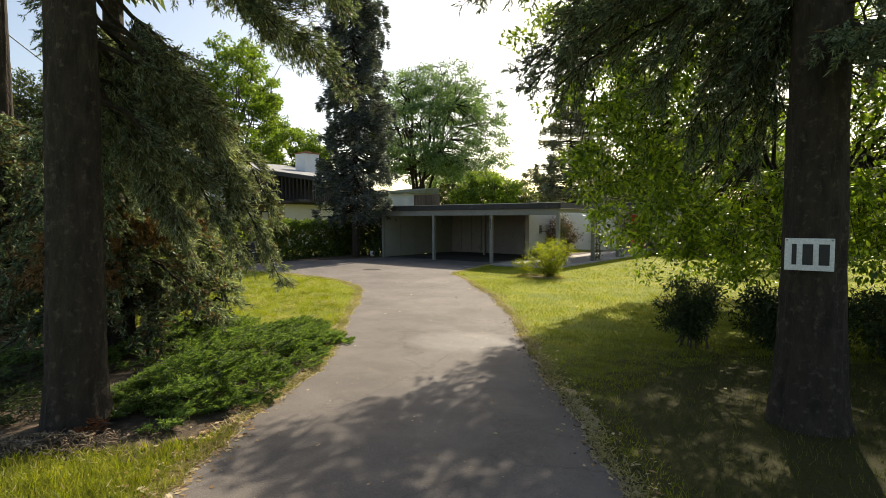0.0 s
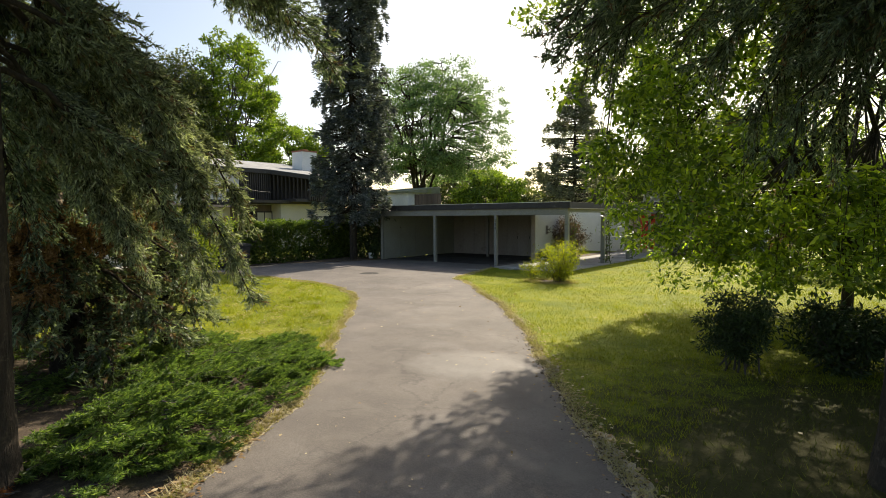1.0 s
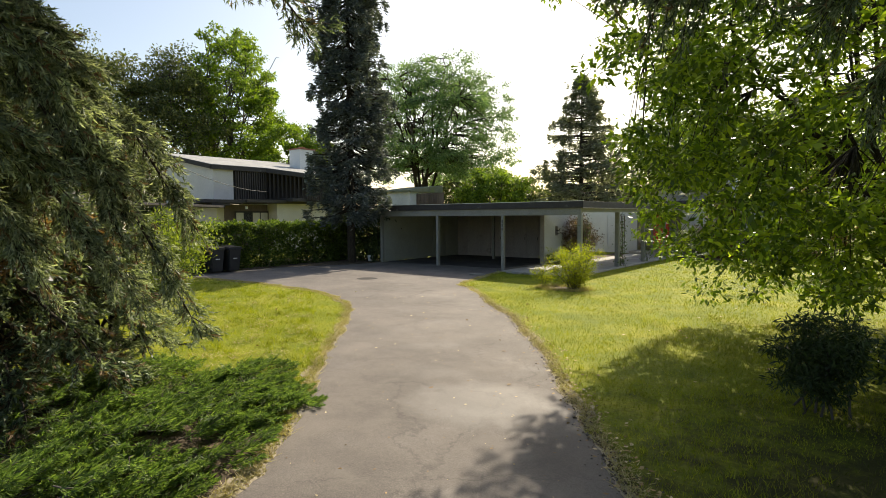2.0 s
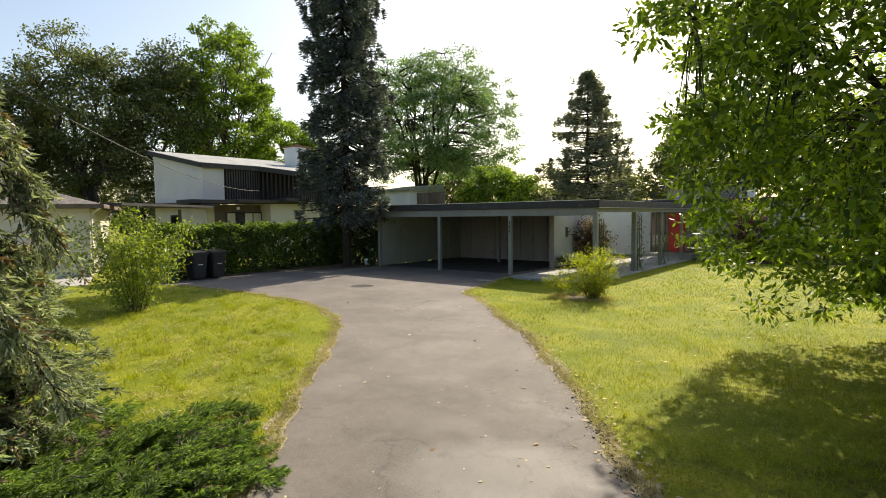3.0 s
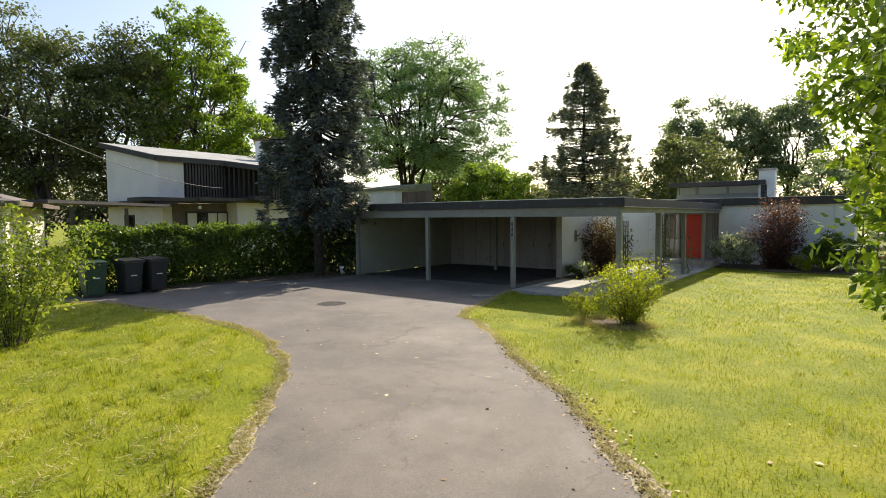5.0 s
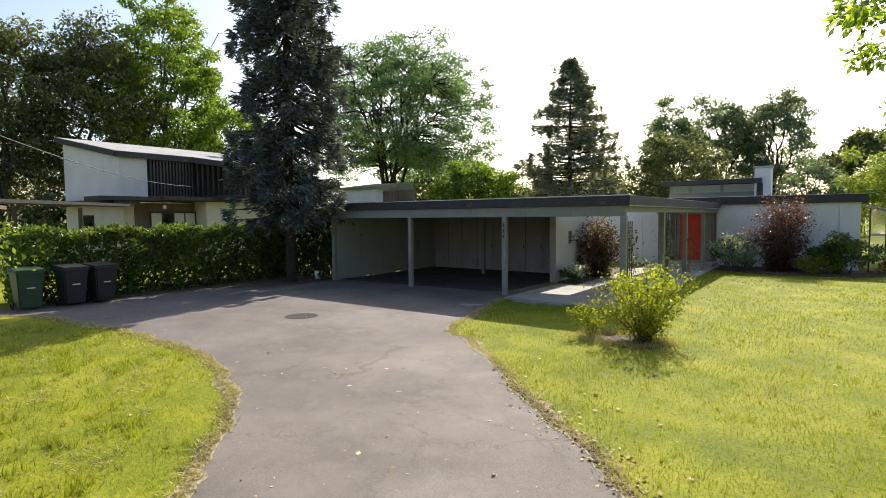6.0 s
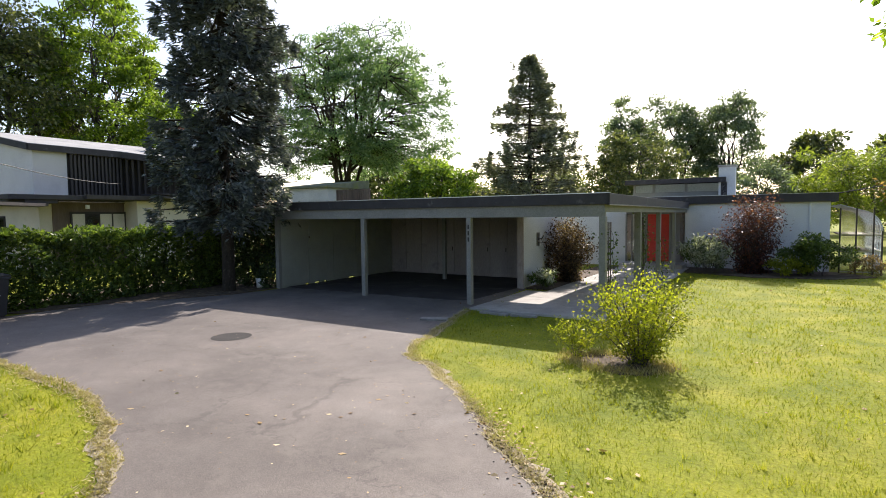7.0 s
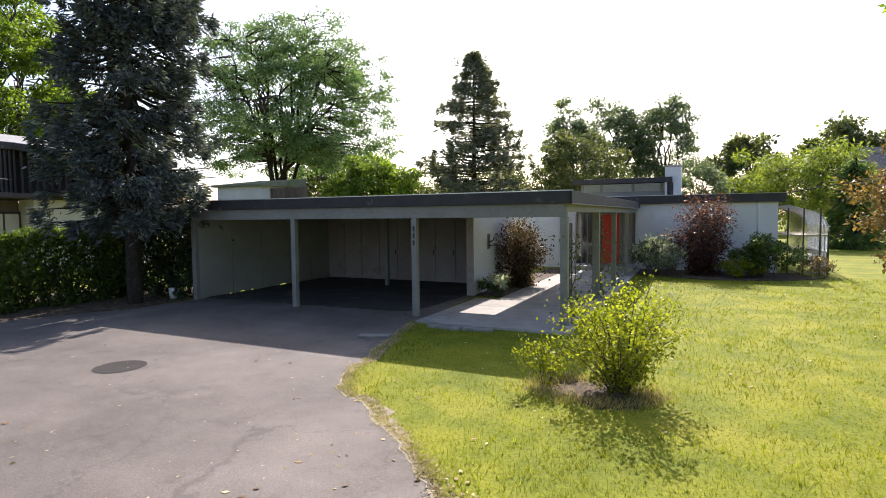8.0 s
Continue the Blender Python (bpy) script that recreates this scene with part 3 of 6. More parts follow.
def boughs(root, listing, needle, per_m=210, dead=0.0, fine=1.0, fluff=1.0, label="", bare=0.12):
    """Hanging spruce boughs in the frame of root: (start, tip, sag, spread, curtain)."""
    tubes = Tubes()
    ps, ds = [], []
    for start, tip, sag, spread, curtain in listing:
        pts = curve_pts(start, tip, sag, 12, 0.03)
        length = np.linalg.norm(np.diff(pts, axis=0), axis=1).sum()
        tubes.add(pts, np.linspace(0.035, 0.007, 12), 5)
        out = unit(np.asarray(tip, float) - np.asarray(start, float))
        side = unit(np.cross(out, [0, 0, 1.0]))
        thin = 1.0 if start[2] < 6.2 else 0.3
        m = max(8, int(length * 19 * thin * fluff))
        t = rng.uniform(bare, 1.0, m)
        for k in range(m):
            s = np.array([np.interp(t[k], np.linspace(0, 1, 12), pts[:, j]) for j in range(3)])
            sg = 1 if rng.random() < 0.5 else -1
            reach = spread * (0.35 + 0.75 * np.sin(np.pi * min(1, 0.15 + 0.8 * t[k]))) * rng.uniform(0.5, 1.15)
            e = s + out * reach * rng.uniform(0.3, 0.8) + side * sg * reach * rng.uniform(0.2, 0.9) + np.array([0, 0, -1]) * curtain * rng.uniform(-0.12, 0.6)
            bp = curve_pts(s, e, 0.05 * reach, 5)
            tubes.add(bp[::2], np.linspace(0.007, 0.003, 3), 3)
            c = int(np.linalg.norm(e - s) * per_m / 4.4) + 3
            u = rng.uniform(0.08, 1.0, c)
            at = np.stack([np.interp(u, np.linspace(0, 1, 5), bp[:, j]) for j in range(3)], 1)
            ps.append(at + rng.normal(size=(c, 3)) * 0.022)
            ds.append(unit(e - s) * 0.9 + rng.normal(size=(c, 3)) * 0.36)
    p, d = np.concatenate(ps), np.concatenate(ds)
    link("limb", tubes.mesh("limb"), BARK, root)
    pick = rng.random(len(p)) < dead
    for name, sel, mt, lab in (("foliage", ~pick, needle, ""), ("dead_foliage", pick, N_DEAD, "brown dead needles near the stem")):
        if sel.sum():
            v, q, t = tuft_arrays(p[sel], d[sel], rng.uniform(0.06, 0.125, sel.sum()) * (0.6 + 0.4 * fine), fine)
            link(name, np_mesh(name, v, q, t), mt, root, lab or label)


# ---------------------------------------------------------------- ground and driveway
g = bmesh.new()
bmesh.ops.create_grid(g, x_segments=60, y_segments=60, size=600)
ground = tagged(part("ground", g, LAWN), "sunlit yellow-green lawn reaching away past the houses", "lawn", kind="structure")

LEFT = [(1.9, 0.2), (0.75, 1.6), (-0.18, 2.92), (-0.87, 3.85), (-1.49, 4.93), (-2.35, 6.28), (-3.25, 7.3), (-4.25, 8.25), (-5.35, 9.45), (-6.5, 10.72), (-7.6, 11.83), (-8.65, 12.62), (-9.85, 13.2), (-11.7, 13.6), (-14.4, 13.65), (-17.4, 13.3), (-18.8, 12.7)]
RIGHT = [(5.4, 2.0), (3.6, 4.0), (1.91, 5.92), (0.5, 7.69), (-0.55, 8.9), (-1.45, 10.2), (-2.85, 11.88), (-3.8, 12.95), (-4.75, 13.9), (-5.95, 14.95), (-7.15, 16.2), (-8.0, 16.88), (-8.6, 17.12), (-8.85, 17.7), (-9.0, 18.6), (-9.35, 19.6), (-9.62, 20.6), (-9.75, 21.45)]


def ragged(pts, step=0.12, amp=0.05, seed=3):
    """A line walked in short steps with a crumbled edge."""
    r = np.random.default_rng(seed)
    pts = np.array(pts)
    seg = np.r_[0, np.cumsum(np.linalg.norm(np.diff(pts, axis=0), axis=1))]
    s = np.arange(0, seg[-1], step)
    x, y = np.interp(s, seg, pts[:, 0]), np.interp(s, seg, pts[:, 1])
    for _ in range(6):
        x[1:-1], y[1:-1] = (x[:-2] + 2 * x[1:-1] + x[2:]) / 4, (y[:-2] + 2 * y[1:-1] + y[2:]) / 4
    dx, dy = np.gradient(x), np.gradient(y)
    ln = np.hypot(dx, dy)
    o = 0.6 * amp * np.sin(s * 2.1 + seed) + r.normal(0, amp * 0.35, len(s)) + 0.5 * amp * np.sin(s * 5.3)
    return [(float(a), float(b)) for a, b in zip(x - dy / ln * o, y + dx / ln * o)]


left_edge, right_edge = ragged(LEFT, seed=3), ragged(RIGHT, seed=5)
outline = [(12.2, -5.6)] + right_edge + [(-9.75, 22.0), (-10.1, 28.2), (-16.95, 28.2), (-16.95, 21.9), (-17.3, 20.2), (-18.3, 18.6), (-18.9, 17.2), (-18.9, 15.6), (-19.4, 15.0), (-19.4, 12.9)] + left_edge[::-1] + [(8.4, -7.6)]
drive = tagged(part("road", prism(outline, -0.05, 0.014), ASPHALT), "worn grey-brown asphalt driveway with crumbled edges", "driveway", kind="structure")

near = [(-1.75, 2.6), (-0.95, 3.65), (-1.6, 4.9), (-2.5, 6.25), (-3.45, 7.2), (-4.3, 7.7), (-5.0, 7.2), (-5.8, 6.5), (-8.0, 5.0), (-8.0, 1.5), (-4.0, -1.0), (-2.6, 1.5)]
tagged(part("planting_bed", prism(ragged(near + near[:1], 0.12, 0.22), -0.04, 0.003), SOIL), "bare soil and needle litter under the conifer", "planting bed", kind="structure")
bed2 = [(4.2, 4.4), (2.5, 6.0), (1.7, 7.4), (1.9, 9.2), (3.6, 11.0), (8, 12.2), (11, 10), (11, 4), (6.5, 2)]
bed3 = [(-17.2, 20.4), (-18.2, 18.7), (-18.95, 17.2), (-19.0, 15.6), (-22, 15), (-22.5, 23.5), (-17.15, 23.5), (-17.15, 21.9)]
tagged(part("planting_bed", prism(ragged(bed3 + bed3[:1], 0.3, 0.06, 4), -0.04, 0.03), SOIL), "leaf-strewn soil bed below the hedge", "planting bed", kind="structure")
bed4 = [(-6.4, 32.8), (-4.0, 31.9), (-1.7, 32.4), (-0.4, 33.6), (-1.3, 35.0), (-6.7, 35.0)]
tagged(part("planting_bed", prism(bed4, -0.04, 0.03), SOIL), "soil bed along the white wall", "planting bed", kind="structure")
bed5 = [(-10.02, 25.6), (-9.15, 25.6), (-9.15, 34.0), (-10.02, 34.0)]
tagged(part("planting_bed", prism(bed5, -0.04, 0.035), SOIL), "soil strip beside the walkway", "planting bed", kind="structure")
bed6 = [(-6.1, 18.1), (-5.5, 17.85), (-4.9, 17.95), (-4.55, 18.4), (-4.8, 18.85), (-5.6, 18.95), (-6.2, 18.6)]
tagged(part("planting_bed", prism(ragged(bed6 + bed6[:1], 0.1, 0.14, 2), -0.04, 0.004), SOIL), "dry soil round the shrub", "planting bed", kind="structure")
apron = [(-27.5, 4.0), (-23.6, 12.6), (-20.4, 11.4), (-21.6, 7.6), (-22.5, 3.0)]
tagged(part("pavement", prism(apron, -0.05, 0.015), CONCRETE), "pale concrete apron before the garage", "pavement", kind="structure")

# ---------------------------------------------------------------- carport house
Y0, XL, XR, WX = 22.14, -17.04, -6.53, -10.03
B0, B1, F1 = 2.23, 2.5, 2.745
car = thing("house", (0, 0, 0), "low flat-roofed mid-century house with a grey open carport", "house")


def hb(name, x0, x1, y0, y1, z0, z1, m, bevel=0.006, label="", parent=None):
    return part(name, box(x0, x1, y0, y1, z0, z1, bevel), m, parent or car, label)


# roofs round the open strip beside the walkway
hb("roof", XL - 0.12, WX, Y0 - 0.04, 28.95, B1, F1 - 0.03, ROOFING)
hb("roof", WX, XR - 0.03, Y0 - 0.04, 25.9, B1, F1 - 0.03, ROOFING)
hb("roof", -9.1, XR - 0.03, 25.9, 35.0, B1, F1 - 0.03, ROOFING)
# fascias and the bright edge on them
hb("fascia", XL - 0.16, XR, Y0 - 0.10, Y0 - 0.045, B1 - 0.0, F1, FASCIA)
hb("fascia", XR - 0.03, XR + 0.025, Y0 - 0.10, 34.6, B1 - 0.005, F1, FASCIA)
hb("fascia", XL - 0.175, XL - 0.122, Y0 - 0.045, 28.95, B1, F1, FASCIA)
hb("drip_edge", XL - 0.18, XR + 0.03, Y0 - 0.108, Y0 - 0.04, F1, F1 + 0.018, DRIP, 0.0, "bare metal drip edge")
hb("drip_edge", XR + 0.02, XR + 0.036, Y0 - 0.10, 34.6, B1 - 0.02, B1 + 0.004, DRIP, 0.0, "bare metal drip edge")
# front and side beams
hb("beam", XL - 0.02, XR - 0.1, Y0 - 0.02, Y0 + 0.1, B0, B1, GREYPAINT, 0.008)
hb("beam", XR - 0.22, XR - 0.1, Y0 + 0.1, 34.9, B0 + 0.1, B1, GREYPAINT, 0.008)
hb("beam", WX - 0.06, WX + 0.06, Y0 + 0.1, 25.58, B0 + 0.05, B1, GREYPAINT, 0.008)
# posts
for x in (-13.52, -10.06):
    hb("post", x - 0.065, x + 0.065, Y0 - 0.03, Y0 + 0.1, 0.0, B0, GREYPAINT, 0.008)
hb("post", XR - 0.23, XR - 0.08, Y0 - 0.03, Y0 + 0.12, 0.0, B0, GREYPAINT, 0.01)
for y, w in ((25.8, 0.085), (28.9, 0.07), (32.0, 0.06)):
    hb("post", XR - 0.16 - w, XR - 0.16 + w, y - w, y + w, 0.0, B0 + 0.1, GREYPAINT, 0.01)
# a column of small dark marks on one post
num = thing("post_marks", (-10.06, Y0 - 0.036, 1.84), "black raised marks fixed one above another on a post", "marking")
for k, dz in enumerate((0.16, 0.0, -0.16)):
    part("mark", box(-0.022, 0.022, -0.006, 0.003, dz - 0.055, dz + 0.055, 0.004), INK, num)

# left wall of the carport, boards inside
wall_l = tagged(part("wall_carport_side", box(XL - 0.1, XL, Y0, 28.3, 0.045, B1, 0.004), LINING), "grey painted side wall of the carport", "wall", kind="structure")
for i in range(5):
    y = Y0 + 0.1 + i * 1.22
    part("board", box(XL + 0.002, XL + 0.016, y, min(y + 1.21, 28.18), 0.08, B0 + 0.22, 0.003), LINING, wall_l)
for y0, y1 in ((Y0, 23.3), (23.5, 23.75), (24.0, 24.2), (24.35, 25.5), (25.85, 28.3)):
    part("sill", box(XL - 0.09, XL - 0.005, y0, y1, -0.02, 0.044, 0.0), LINING, wall_l)
part("end_post", box(XL - 0.12, XL + 0.03, Y0 - 0.02, Y0 + 0.1, 0.0, B0, 0.008), GREYPAINT, wall_l)
# back wall: tall store doors and panels
wall_b = tagged(part("wall_carport_back", box(XL, WX - 0.2, 28.2, 28.4, 0.0, B1, 0.004), PANEL), "taupe panelled store wall at the back of the carport", "wall", kind="structure")
n_p = 9
for i in range(n_p):
    w = (WX - 0.2 - XL) / n_p
    x = XL + i * w
    pn = part("panel", box(x + 0.012, x + w - 0.012, 28.165, 28.198, 0.12, B0 + 0.12, 0.006), PANEL, wall_b)
    if i in (3, 5, 6, 8):
        part("pull", box(x + w - 0.09, x + w - 0.065, 28.14, 28.166, 0.95, 1.1, 0.005), IRON, wall_b, "small iron pull")
hb("post", -13.6, -13.48, 26.6, 26.72, 0.0, B1, GREYPAINT, 0.008)
# white wall beside the walkway
wall_w = tagged(part("wall_walkway", box(WX - 0.2, WX, 25.59, 28.95, 0.0, B1, 0.006), WHITE), "white painted wall beside the walkway", "wall", kind="structure")
part("end_board", box(WX - 0.21, WX + 0.004, 25.555, 25.588, 0.0, B0 + 0.2, 0.004), PANEL, wall_w, "taupe end board")
hose = thing("hose_hanger", (WX, 26.75, 1.5), "grey steel hose hanger on the white wall", "hose hanger")
part("plate", box(0.002, 0.02, -0.12, 0.12, -0.22, 0.22, 0.006), STEEL, hose)
tb = Tubes()
tb.add([(0.02, 0.0, 0.0), (0.14, 0.0, 0.02), (0.2, 0.0, 0.12)], [0.016] * 3, 8)
tb.add([(0.02, 0.0, -0.12), (0.12, 0.02, -0.12), (0.16, 0.18, -0.1), (0.16, 0.3, -0.1)], [0.012] * 4, 8)
link("hook", tb.mesh("hook"), IRON, hose)

# entry wall with door, side windows and the far panels
EY = 35.0
wall_e = tagged(part("wall_entry", box(-13.5, -9.12, EY, EY + 0.2, 0.0, B1, 0.004), WHITE), "white entry wall in wide panels", "wall", kind="structure")
for x0, x1 in ((-13.0, -12.0), (-11.98, -10.92), (-10.88, -9.86), (-9.82, -9.14)):
    part("panel", box(x0, x1, EY - 0.03, EY - 0.002, 0.3, B0, 0.006), WHITE, wall_e)
part("upper_wall", box(-9.12, -6.7, EY + 0.02, EY + 0.2, B0 + 0.06, B1, 0.0), GREYPAINT, wall_e)
part("wall_foot", box(-9.12, -6.7, EY + 0.02, EY + 0.2, 0.0, 0.2, 0.0), CONCRETE, wall_e)
win = tagged(new("window_1"), "tall narrow side windows beside the red door", "window", kind="structure")
win.matrix_basis = pose(-8.75, EY, 0)
for x in (-0.36, -0.12, 0.12, 0.36):
    part("window_frame", box(x - 0.03, x + 0.03, -0.04, 0.06, 0.2, B0 + 0.06, 0.004), GREYPAINT, win)
for x in (-0.24, 0.0, 0.24):
    pn = part("pane", box(x - 0.09, x + 0.09, 0.005, 0.013, 0.2, B0 + 0.06), DARKGLASS, win)
    pn.visible_shadow = False
part("blind", box(-0.36, 0.36, 0.25, 0.27, 0.6, 1.1), WHITE, win)
door = tagged(new("door_1"), "closed bright red entry door", "door", kind="structure")
door.matrix_basis = pose(-7.77, EY, 0)
part("leaf", box(-0.44, 0.44, 0.0, 0.05, 0.23, 2.27, 0.006), RED, door)
for x in (-0.49, 0.49):
    part("jamb", box(x - 0.045, x + 0.045, -0.03, 0.09, 0.2, B0 + 0.06, 0.004), GREYPAINT, door)
tb = Tubes()
tb.add([(-0.36, -0.01, 1.2), (-0.36, -0.06, 1.2), (-0.36, -0.06, 1.32)], [0.014] * 3, 8)
link("handle", tb.mesh("handle"), STEEL, door, "steel lever handle")
part("sidelight", box(0.54, 1.0, 0.0, 0.05, 0.23, 2.27, 0.004), GREYPAINT, door, "grey fixed panel beside the door")
for x0, x1, y0, y1, z0, z1 in ((-9.3, -6.6, 37.5, 37.6, 0, 2.5), (-9.4, -9.3, 35.2, 37.6, 0, 2.5), (-6.7, -6.6, 35.22, 37.6, 0, 2.5)):
    part("inner_wall", box(x0, x1, y0, y1, z0, z1), CREAM, wall_e)
step = tagged(part("entry_step", box(-9.1, -6.6, 33.6, 34.97, 0.0, 0.2, 0.012), CONCRETE), "raised concrete entry step", "step", kind="structure")

# white wing with its own fascia
wall_r = tagged(part("wall_wing", box(-6.7, -1.68, EY, EY + 0.22, 0.0, 2.7, 0.006), WHITE), "long white painted wall of the wing", "wall", kind="structure")
part("return", box(-1.9, -1.682, EY + 0.22, 44.0, 0.0, 2.7, 0.0), WHITE, wall_r)
part("downpipe", box(-2.34, -2.28, EY - 0.06, EY - 0.005, 0.1, 2.68, 0.01), WHITE, wall_r, "white downpipe")
hb("roof", -9.2, -1.53, EY - 0.02, 44.2, 2.74, 2.96, ROOFING, 0.0)
hb("fascia", -9.6, -1.45, EY - 0.14, EY - 0.03, 2.68, 3.0, FASCIA)
hb("fascia", -1.52, -1.45, EY - 0.03, 44.2, 2.68, 3.0, FASCIA)
hb("drip_edge", -9.6, -1.44, EY - 0.15, EY - 0.08, 3.0, 3.018, DRIP, 0.0, "bare metal drip edge")
# raised clerestory and chimney
hb("clerestory_roof", -10.5, -5.6, 40.6, 44.4, 3.86, 4.1, FASCIA)
hb("clerestory_wall", -10.2, -5.75, 41.2, 41.32, 2.9, 3.44, GREYPAINT, 0.0)
for x in (-10.1, -9.1, -7.5, -5.85):
    hb("mullion", x - 0.06, x + 0.06, 41.16, 41.3, 3.4, 3.9, GREYPAINT, 0.0)
for x0, x1 in ((-10.04, -9.16), (-9.04, -7.56), (-7.44, -5.91)):
    hb("clerestory_pane", x0, x1, 41.2, 41.21, 3.44, 3.86, DARKGLASS, 0.0)
# pale board added behind the panes to stand for sky in the glass
hb("clerestory_blind", -10.1, -5.9, 41.5, 41.52, 3.4, 3.86, WHITE, 0.0)
hb("clerestory_back", -10.2, -5.75, 44.0, 44.1, 2.9, 3.86, WHITE, 0.0)
hb("clerestory_post", -5.85, -5.55, 40.9, 41.3, 3.0, 3.86, FASCIA)
hb("chimney", -5.95, -5.2, 40.9, 41.6, 2.9, 4.6, WHITE, 0.01, "white painted chimney")
hb("chimney_cap", -6.0, -5.15, 40.85, 41.65, 4.6, 4.7, CONCRETE, 0.01)

# floor sheet under the carport roof, the roof's shade put into its colour
tagged(part("floor", prism(ragged([(XL + 0.03, 22.45), (-10.35, 22.5), (-10.25, 28.14), (XL + 0.03, 28.14), (XL + 0.03, 22.45)], 0.3, 0.03, 9), 0.0, 0.024), SHADED_ASPHALT), "carport floor sheet coloured dark for the roof's shade", "floor", kind="structure")

# walkway slabs
for i, (x0, x1, y0, y1) in enumerate([(-9.72 if k < 3 else -9.12, -6.45, 21.5 + 1.18 * k, 21.5 + 1.18 * k + 1.165) for k in range(11)]):
    sl = tagged(part("pavement", box(x0, x1, y0, y1, -0.04, 0.05, 0.008), CONCRETE), "concrete walkway slab leading to the door", "paving slab", "walkway slabs", "structure")
for x, y, rz, s in ((-9.75, 19.95, 20, 0.5), (-8.9, 21.25, -8, 0.62), (-8.2, 21.3, 5, 0.5)):
    st = thing("edging_stone", (x, y, 0.0), "flat grey edging stone beside the driveway", "stone", "edging stones", rz=rz)
    part("stone", box(-s * 0.6, s * 0.6, -0.11, 0.11, -0.03, 0.055, 0.02), STONE, st)

# trellis and climbing vines at the walkway posts
def trellis(x, y, w, z0, z1, label):
    tr = thing("trellis", (x, y, 0), label, "trellis", "walkway trellises")
    for k in range(4):
        part("slat", box(-0.012, 0.012, -w / 2 + k * w / 3 - 0.012, -w / 2 + k * w / 3 + 0.012, z0, z1), BROWNWOOD, tr)
    for k in range(int((z1 - z0) / 0.28)):
        part("rung", box(-0.022, -0.008, -w / 2, w / 2, z0 + 0.15 + k * 0.28, z0 + 0.17 + k * 0.28), BROWNWOOD, tr)


trellis(XR - 0.16, 22.62, 0.5, 0.1, 2.1, "brown slatted trellis beside a carport post")
trellis(XR - 0.16, 26.3, 0.55, 0.1, 2.2, "brown slatted trellis with a climbing vine")
trellis(XR - 0.16, 34.2, 0.9, 0.4, 2.4, "tall slatted trellis at the entry")


def vine(x, y, z1, n, seed):
    global rng
    rng = np.random.default_rng(seed)
    root = thing("climbing_vine", (x, y, 0), "thin green climbing vine on a carport post", "climbing plant", "climbing vines")
    tb = Tubes()
    z = np.linspace(0, z1, 24)
    for ph in (0.0, 2.0):
        tb.add(np.stack((0.1 * np.cos(z * 4 + ph), 0.1 * np.sin(z * 4 + ph), z), 1), np.linspace(0.012, 0.004, 24), 5)
    link("stem", tb.mesh("stem"), BARK2, root)
    zz = rng.random(n) ** 1.3 * z1
    p = np.stack((rng.normal(0, 0.13, n), rng.normal(0, 0.16, n), zz), 1)
    link("foliage", leaf_mesh("foliage", p, rng.normal(size=(n, 3)) + [0, 0, -0.4], rng.uniform(0.05, 0.1, n), rng.uniform(0.03, 0.06, n)), L_GREEN, root)


vine(XR - 0.1, 22.5, 1.9, 260, 31)
vine(XR - 0.1, 26.1, 2.3, 420, 32)
vine(XR - 0.1, 29.1, 1.6, 220, 33)

# greenhouse with a curved glass eave against the wing's end
gh = thing("greenhouse", (-1.43, 34.6, 0), "lean-to greenhouse with a curved glazed eave and pale metal bars", "greenhouse")
GW, GH, GL = 1.25, 2.55, 4.2
arc = [(0.0, GH)] + [(GW - 0.75 + 0.75 * math.sin(a), GH - 0.95 + 0.75 * math.cos(a)) for a in np.linspace(0.15, math.pi / 2, 7)] + [(GW, 0.1)]
for k in range(8):
    tb = Tubes()
    y = k * GL / 7
    tb.add([(x, y, z) for x, z in arc], [0.022] * len(arc), 6)
    link("rib", tb.mesh("rib"), DRIP, gh)
for k in range(7):
    y0, y1 = k * GL / 7 + 0.03, (k + 1) * GL / 7 - 0.03
    v = [(x, y, z) for x, z in arc for y in (y0, y1)]
    q = [(2 * i, 2 * i + 1, 2 * i + 3, 2 * i + 2) for i in range(len(arc) - 1)]
    me = np_mesh("pane", v, q)
    pn = link("pane", me, PANE, gh)
    sm = pn.modifiers.new("thick", "SOLIDIFY")
    sm.thickness = 0.006
    pn.visible_shadow = False
for z in (0.1, 0.85, 1.45):
    part("rail", box(0.0, GW, -0.02, 0.02, z - 0.02, z + 0.02), DRIP, gh)
    part("rail", box(GW - 0.02, GW + 0.02, 0.0, GL, z - 0.02, z + 0.02), DRIP, gh)
for x in (0.02, 0.5, 1.0, GW):
    part("upright", box(x - 0.025, x + 0.025, -0.025, 0.02, 0.0, GH - (0.95 if x > 1.2 else 0.12)), IRON, gh)
for x0, x1 in ((0.05, 0.47), (0.53, 0.97), (1.03, GW - 0.03)):
    pn = part("end_pane", box(x0, x1, -0.005, 0.003, 0.12, GH - (1.0 if x0 > 0.9 else 0.2)), PANE, gh)
    pn.visible_shadow = False
for z in (0.8, 1.4):
    part("shelf", box(0.12, 1.05, 0.3, GL - 0.3, z, z + 0.03), BROWNWOOD, gh)

# ---------------------------------------------------------------- neighbouring two-storey house
nb = thing("house", (0, 0, 0), "two-storey pale stucco house with a pitched pale roof and dark balcony", "house")


def roof_z(x, y):
    return 5.50 - 0.178 * (x + 31.0)


def nbp(name, bm, m, label=""):
    return part(name, bm, m, nb, label)


